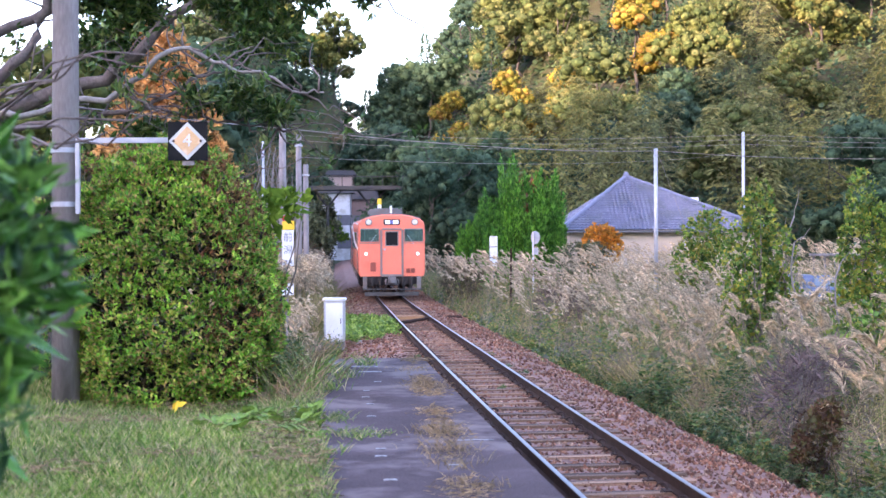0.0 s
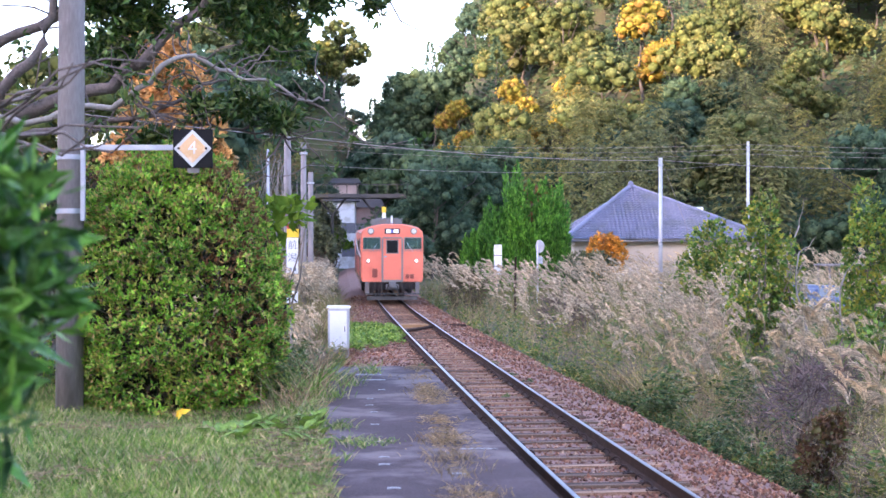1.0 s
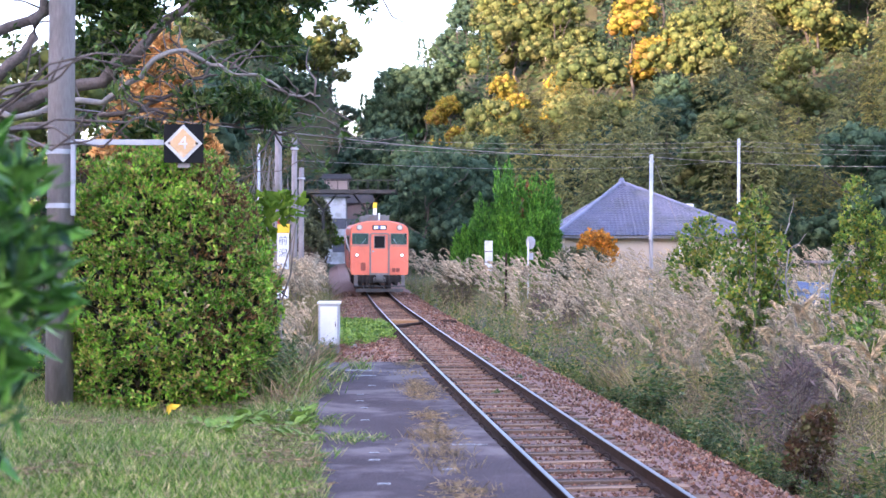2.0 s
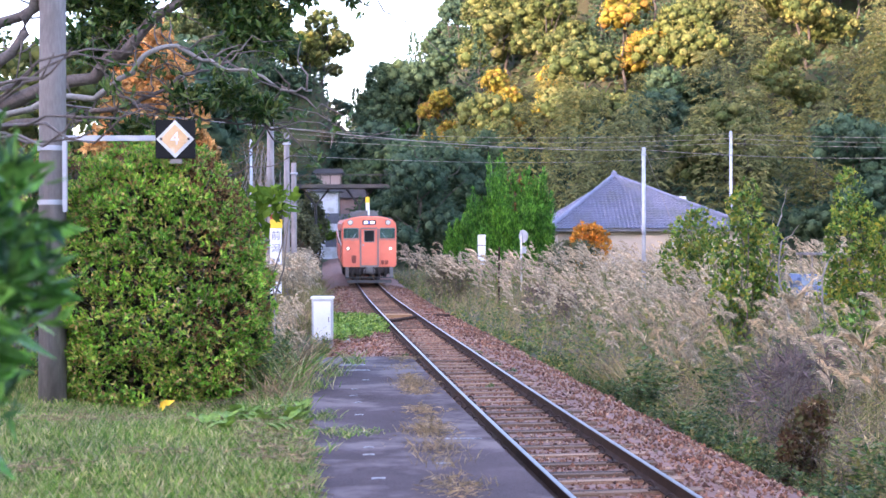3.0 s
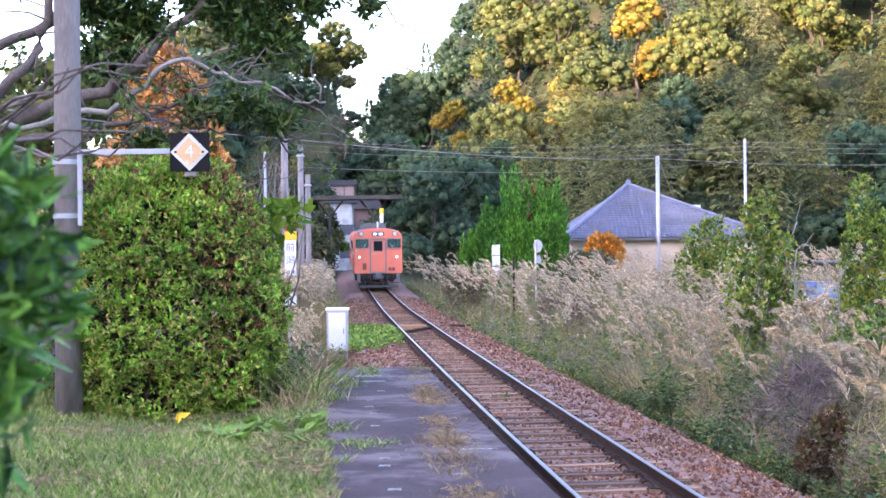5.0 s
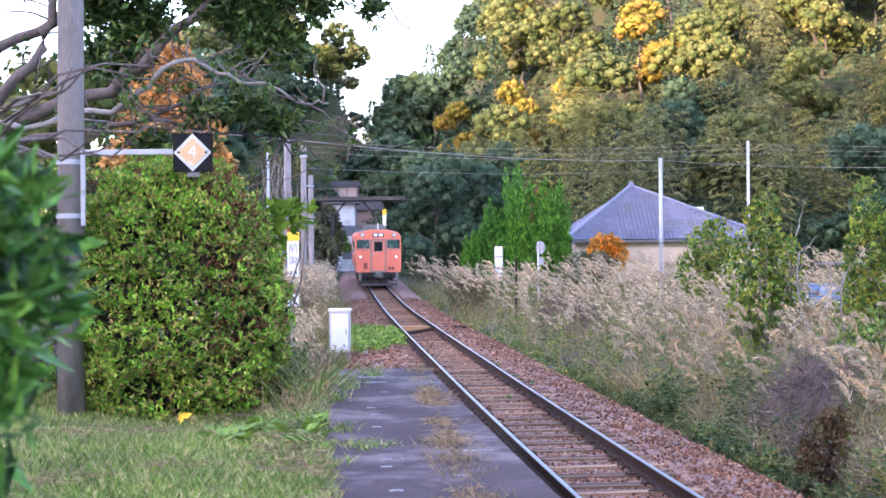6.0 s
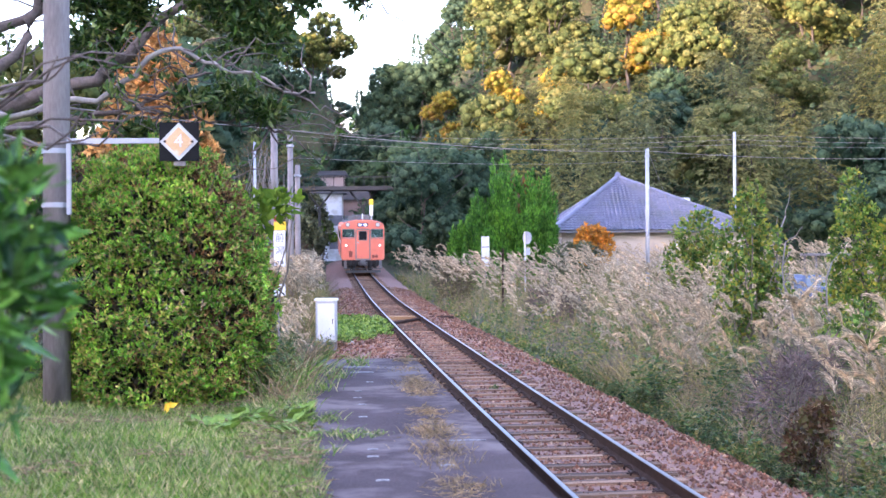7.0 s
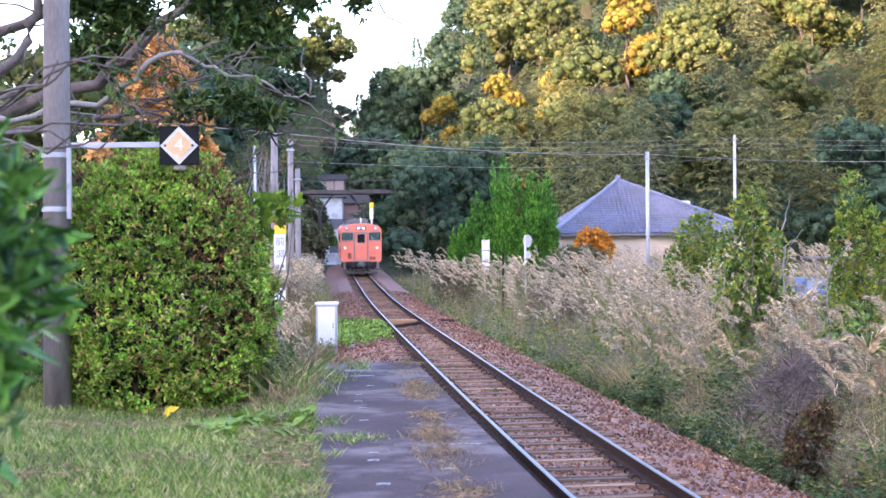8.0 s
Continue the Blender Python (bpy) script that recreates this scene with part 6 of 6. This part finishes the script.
for i in range(46):
    yy = g.uniform(23, 33.5)
    xx = g.uniform(-0.110, -0.093) * yy
    (put_dead if i % 3 else put_reed)(xx, yy, g.uniform(0.42, 0.62), False)
# grass and weeds round the relay cabinet
for i in range(16):
    xx, yy = g.uniform(-3.75, -3.2), g.uniform(33.6, 35.4)
    put_reed(xx, yy, g.uniform(0.5, 0.75), False)
for i in range(14):
    xx, yy = g.uniform(-3.5, -2.55), g.uniform(33.2, 34.5)
    put_weed(xx, yy, g.uniform(0.35, 0.6), False, i % 2 == 0)
for name, bits, mat, label in (("far_grass_blades", far_blades, L_BLADE, "field of tall silver grass blades"), ("far_grass_plumes", far_plumes, L_PLUME, "pale feathery plumes over the grass field"), ("far_weeds", far_weeds, L_WEED, "green weeds among the tall grass"), ("far_dead_stalks", far_dead, L_DEAD, "withered stalks among the tall grass")):
    v, f = stack(bits)
    tagged(obj_from(name, v, f, mat), label, "grass", kind="stuff")

# creeping weeds by the cabinet and along the far shoulder
n = 5200
P = np.stack([g.uniform(-1, 1, n), g.uniform(-1, 1, n)], 1)
P = P[(P ** 2).sum(1) < 1 + 0.3 * np.sin(P[:, 0] * 9)]
yy = 39.0 + P[:, 1] * 5.0
xx = line_x(yy) - 1.6 + P[:, 0] * 0.95
P3 = np.stack([xx, yy, -0.30 + g.uniform(0, 0.22, len(xx))], 1)
D = g.normal(0, 1, (len(xx), 3))
D[:, 2] = np.abs(D[:, 2]) * 0.5
v, f = leaf_quads(P3, D, 0.11, 0.085, g)
tagged(obj_from("creeping_weeds", v, f, L_CREEPER), "patch of bright green creeping weeds on the ballast", "weeds", kind="stuff")
for i in range(26):
    yy = g.uniform(12, 34)
    xx = float(line_x(yy)) + g.uniform(2.2, 2.9)
    weed_clump(WEED_ME[int(g.integers(3))], "green_weed", xx, yy, g.uniform(0.2, 0.4), "small green weed growing in the ballast", "ballast weeds").location.z = -0.42
for yy, u in ((25.8, 0.85), (24.6, 1.0), (18.2, 0.75), (28.5, 0.8), (28, -0.8), (22, 0.2)):
    o = weed_clump(WEED_ME[0], "green_weed", float(line_x(yy)) + u, yy, 0.28, "small green weed growing between the sleepers", "ballast weeds")
    o.location.z = -0.24

# lawn on the terrace
n = 170000
yy = 5.6 + 11 * g.random(n) ** 1.2
xx = g.uniform(-0.37, 0.02, n) * yy - 0.1
u = xx - line_x(yy)
edge = -2.84 + 0.08 * np.sin(yy * 2.3) + 0.07 * np.sin(yy * 6.1 + 1) + g.normal(0, 0.05, n)
dens = waves(xx * 1.0, yy, 0.55) * 0.5 + waves(xx, yy, 0.21) * 0.35
keep = (u < edge) & (g.random(n) < np.clip(0.85 + 0.4 * dens - 0.35 * smooth(-3.5, -2.85, u), 0.1, 1))
xx, yy, dd = xx[keep], yy[keep], dens[keep]
n = len(xx)
base = np.stack([xx, yy, ground_z(xx, yy) - 0.01], 1)
h = g.uniform(0.06, 0.15, n) * (1.0 + 0.5 * dd)
a = g.uniform(0, 6.28, n)
out = np.stack([np.cos(a), np.sin(a), np.zeros(n)], 1)
v, f = leaf_quads(base, out * 0.55 + np.array([0, 0, 1.0]), 0.11, 0.0075, g, 0.3, 0.55)
v[2::4, 2] -= 0.02
tagged(obj_from("lawn", v, f, L_LAWN), "rough green lawn beside the platform", "grass", kind="stuff")
n = 24000
yy = 5.6 + 7 * g.random(n)
xx = g.uniform(-0.37, 0.02, n) * yy - 0.1
keep = (xx - line_x(yy) < -2.78) & (waves(xx, yy, 0.6) + 0.5 * waves(xx, yy, 0.23) + 0.5 * smooth(-4.2, -2.8, xx - line_x(yy)) > 0.25)
xx, yy = xx[keep], yy[keep]
n = len(xx)
P = np.stack([xx, yy, ground_z(xx, yy) + 0.03 + g.uniform(0, 0.07, n)], 1)
D = g.normal(0, 1, (n, 3)) * np.array([1, 1, 0.12])
v, f = leaf_quads(P, D, 0.10, 0.008, g)
tagged(obj_from("dry_thatch", v, f, L_STRAW), "dry straw lying on the lawn", "straw", kind="stuff")


# straw and dirt along the crack that runs down the platform
n = 3400
q = g.random(n)
yy = 7.0 + 8.6 * q
xx = 0.17 - 0.055 * (yy - 7.0) + g.normal(0, 0.07, n) * (0.6 + 0.8 * np.abs(np.sin(yy * 1.9)))
keep = np.sin(yy * 2.1) + 0.6 * np.sin(yy * 5.3 + 1) + g.normal(0, 0.5, n) > -0.1
P = np.stack([xx, yy, PLAT_TOP + 0.006 + g.uniform(0, 0.02, n)], 1)[keep]
v, f = leaf_quads(P, g.normal(0, 1, (len(P), 3)) * np.array([1, 1, 0.1]), 0.07, 0.006, g)
tagged(obj_from("straw_litter", v, f, L_STRAW), "dry straw litter along a crack in the platform", "straw", kind="stuff")

TUFTS = {}


def tuft(name, x, y, z, n, height, spread, width, mat, label, seed):
    r = np.random.default_rng(seed)
    base = np.stack([x + r.normal(0, spread, n), y + r.normal(0, spread * 1.2, n), np.full(n, z - 0.01)], 1)
    a = r.uniform(0, 6.28, n)
    L = height * r.uniform(0.4, 1.0, n)
    out = np.stack([np.cos(a), np.sin(a), np.zeros(n)], 1)
    v, f = ribbons(base, base + out * (L * 0.3)[:, None] + np.array([0, 0, 1]) * L[:, None], out * (L * 0.45)[:, None] - np.array([0, 0, 1]) * (L * 0.25)[:, None], np.full(n, width), 4)
    TUFTS.setdefault((name, mat.name), []).append((v, f))


for i, (x, y, nn, hh, sp) in enumerate(((-0.13, 12.5, 130, 0.14, 0.13), (-0.30, 14.2, 60, 0.1, 0.15), (0.02, 9.4, 120, 0.17, 0.10), (0.06, 8.7, 130, 0.13, 0.11), (0.10, 8.1, 90, 0.12, 0.10), (-0.02, 10.6, 50, 0.10, 0.08), (0.16, 7.4, 80, 0.10, 0.1))):
    tuft("dry_grass_tuft", x, y, PLAT_TOP, nn, hh, sp, 0.0055, L_STRAW, "dry straw-coloured grass growing from a platform crack", 300 + i)
for i, (x, y, hh) in enumerate(((-0.35, 9.45, 0.10), (-0.46, 9.3, 0.12), (-0.58, 9.5, 0.13), (-0.66, 8.6, 0.14), (-0.95, 12.3, 0.3), (-1.05, 11.2, 0.22), (-0.72, 14.8, 0.25), (-0.85, 13.4, 0.3), (-0.70, 10.2, 0.16))):
    tuft("green_grass_tuft", x - 0.12, y, PLAT_TOP - 0.02, 70, hh, 0.07, 0.008, L_LAWN, "green grass tuft creeping over the platform edge", 320 + i)
# tall grass round the bush
for i in range(46):
    a = i / 46
    x, y = (-4.1 + 2.9 * a * 1.05, 11.25 + 0.2 * math.sin(i * 1.7)) if i < 30 else (-1.38 + g.normal(0, 0.12), 11.6 + (i - 30) * 0.42)
    tuft("tall_grass_tuft", x, y, float(ground_z(x, y)), 46, g.uniform(0.09, 0.2) if i < 30 else g.uniform(0.4, 0.8), 0.10, 0.009, L_LAWN if i % 3 else L_STRAW, "tall grass at the foot of the bush", 400 + i)
for i in range(14):
    x, y = -0.112 * (12.6 + 0.3 * i) - abs(g.normal(0, 0.15)), 12.6 + 0.3 * i
    weed_clump(WEED_ME[3 + i % 3], "green_weed", x, y, g.uniform(0.35, 0.65), "fine-leaved weed beside the bush", "green weeds")
for (name, mat), bits in TUFTS.items():
    v, f = stack(bits)
    tagged(obj_from(name.replace("_tuft", ""), v, f, bpy.data.materials[mat]), {"dry_grass_tuft": "dry straw-coloured grass growing from platform cracks", "green_grass_tuft": "green grass creeping over the platform edge"}.get(name, "tall grass round the foot of the bush"), "grass", kind="stuff")
lv = [(0.0, 0.0, 0.0)] + [(s * w, l, h) for l, w, h in ((0.03, 0.032, 0.012), (0.065, 0.045, 0.02), (0.1, 0.026, 0.014)) for s in (-1, 1)] + [(0.0, 0.13, 0.0), (0, 0.03, 0.004), (0, 0.065, 0.008), (0, 0.1, 0.004)]
lf = obj_from("leaf", lv, [(0, 8, 1), (0, 2, 8), (1, 8, 9, 3), (8, 2, 4, 9), (3, 9, 10, 5), (9, 4, 6, 10), (5, 10, 7), (10, 6, 7)], L_CREEPER)
LEAF_ME = lf.data
bpy.data.objects.remove(lf)
# broad-leaved weeds on the lawn
for i in range(16):
    x, y = -1.75 + 0.07 * i + g.normal(0, 0.05), 9.9 + g.normal(0, 0.3)
    r = np.random.default_rng(500 + i)
    w = thing("broadleaf_weed", pose(x, y, float(ground_z(x, y))), "broad-leaved green weed in the lawn", "weed", "lawn weeds")
    for k in range(11):
        lf = new("leaf", LEAF_ME)
        lf.parent = w
        q = r.uniform(0.7, 1.3)
        lf.matrix_basis = pose(r.normal(0, 0.06), r.normal(0, 0.06), r.uniform(0.0, 0.07), r.uniform(5, 45), 0, r.uniform(0, 360)) @ Matrix.Diagonal((q, q, q, 1))
P = np.array([[-2.28, 11.0, 0.9], [-2.25, 11.0, 0.93], [-2.26, 10.98, 0.88]])
v, f = leaf_quads(P, np.array([[0.6, 0, 0.8], [0.9, 0, 0.4], [0.3, 0, 1.0]]), 0.10, 0.05, g)
tagged(obj_from("fallen_leaf", v, f, surface("yellow_leaf", (0.75, 0.45, 0.02), (0.85, 0.6, 0.05))), "bright yellow leaf in the grass", "leaf")

# ballast stones
octa = np.array([(1, 0, 0), (-1, 0, 0), (0, 1, 0), (0, -1, 0), (0, 0, 1), (0, 0, -1)], float)
octf = np.array([(0, 2, 4), (2, 1, 4), (1, 3, 4), (3, 0, 4), (2, 0, 5), (1, 2, 5), (3, 1, 5), (0, 3, 5)])
n = 38000
yy = 9.5 + 62 * g.random(n) ** 1.9
u = g.uniform(-2.6, 2.95, n)
keep = ~((yy < PLAT_END) & (u < -1.7))
yy, u = yy[keep], u[keep]
n = len(yy)
xx = line_x(yy) + u
zz = np.interp(u, [-2.7, -1.75, -1.2, 1.2, 1.75, 2.2, 3.0], [-0.75, -0.26, -0.185, -0.185, -0.26, -0.36, -0.9]) + 0.003 + line_z(yy) + 0.05 * np.abs(waves(xx, yy, 0.5)) * (np.abs(u) > 1.2)
r = g.uniform(0.013, 0.036, n) * (1 + 0.3 * (yy > 30))
V = octa[None] * r[:, None, None] * g.uniform(0.6, 1.25, (n, 6, 1)) + g.normal(0, 0.25, (n, 6, 3)) * r[:, None, None]
V = V + np.stack([xx, yy, zz], 1)[:, None]
F = octf[None] + (np.arange(n) * 6)[:, None, None]
tagged(obj_from("ballast_stones", V.reshape(-1, 3), F.reshape(-1, 3), L_STONE), "loose reddish-brown ballast stones", "gravel", kind="stuff")

# trap plank and bar between the rails, and the marks on the platform
M_PLANK = surface("worn_orange_plank", (0.25, 0.12, 0.05), (0.45, 0.26, 0.12), 4.0, 40.0, 0.9, stretch=(0.3, 2, 2))
tp = thing("track_plank", line_pose(43.0), "worn orange-brown timber plank laid between the rails", "plank")
part("plank", boxes((-0.45, 0.45, -0.35, 0.35, -0.16, -0.06), bevel=0.015), M_PLANK, tp)
gb = thing("guard_bar", line_pose(40.5), "rusty steel bar lying slantwise between the rails", "rail bar")
bm = bmesh.new()
rod(bm, (-1.1, -1.6, -0.13), (0.48, 1.2, -0.08), 0.05, 0.05, 6)
part("bar", bm, M_RAIL, gb)
gc = thing("cross_rod", line_pose(44.6), "rusty point rod crossing under the rails", "rod")
bm = bmesh.new()
rod(bm, (-1.9, 0, -0.2), (1.9, 0, -0.2), 0.05, 0.05, 6)
part("rod", bm, M_RAIL, gc)
wl = thing("white_stone", pose(-2.05, 34.2, -0.36), "small pale rounded kerb stone by the weeds", "stone")
part("stone", boxes((-0.14, 0.14, -0.12, 0.12, -0.1, 0.1), bevel=0.06), M_CONCRETE, wl)
M_MARK = surface("worn_white_marking", (0.20, 0.185, 0.185), (0.40, 0.39, 0.385), 20.0, 90.0, 0.9, stain=(0.12, 0.11, 0.115), stain_scale=14.0)
for x, y, w, d in ((0.255, 9.12, 0.26, 0.035), (-0.69, 12.2, 0.06, 0.05), (-0.67, 11.7, 0.07, 0.04), (-0.6, 11.2, 0.06, 0.05), (-0.55, 10.4, 0.07, 0.05), (-0.47, 9.45, 0.07, 0.05), (-0.40, 8.75, 0.07, 0.04), (-0.385, 8.45, 0.075, 0.05), (-0.29, 7.6, 0.08, 0.05), (-0.85, 14.6, 0.3, 0.12), (-0.75, 14.0, 0.25, 0.1), (0.1, 8.1, 0.09, 0.05), (-0.62, 13.0, 0.07, 0.06)):
    o = part("paint_mark", boxes((-w / 2, w / 2, -d / 2, d / 2, 0, 0.004)), M_MARK, platform, "worn white paint mark")
    o.location = (x, y, PLAT_TOP + 0.001)


# ---- what moves ----
def train_pose(y):
    """The car's pose with its front at y: it stands on the line by its two bogies."""
    a, b = [Vector((float(line_x(y + d)), y + d, float(line_z(y + d)))) for d in (3.2, 17.6)]
    d = b - a
    front = a - d * (3.2 / 14.4)
    return pose(*front, math.degrees(math.atan2(d.z, d.y)), 0, -math.degrees(math.atan2(d.x, d.y)))


def motions():
    rows = []
    for t in np.arange(0, 8.01, 0.5):
        rows.append((float(t), train_pose(56.0 + 3.95 * float(t) + 0.05 * float(t) ** 2)))
    walk(train, rows)


motions()
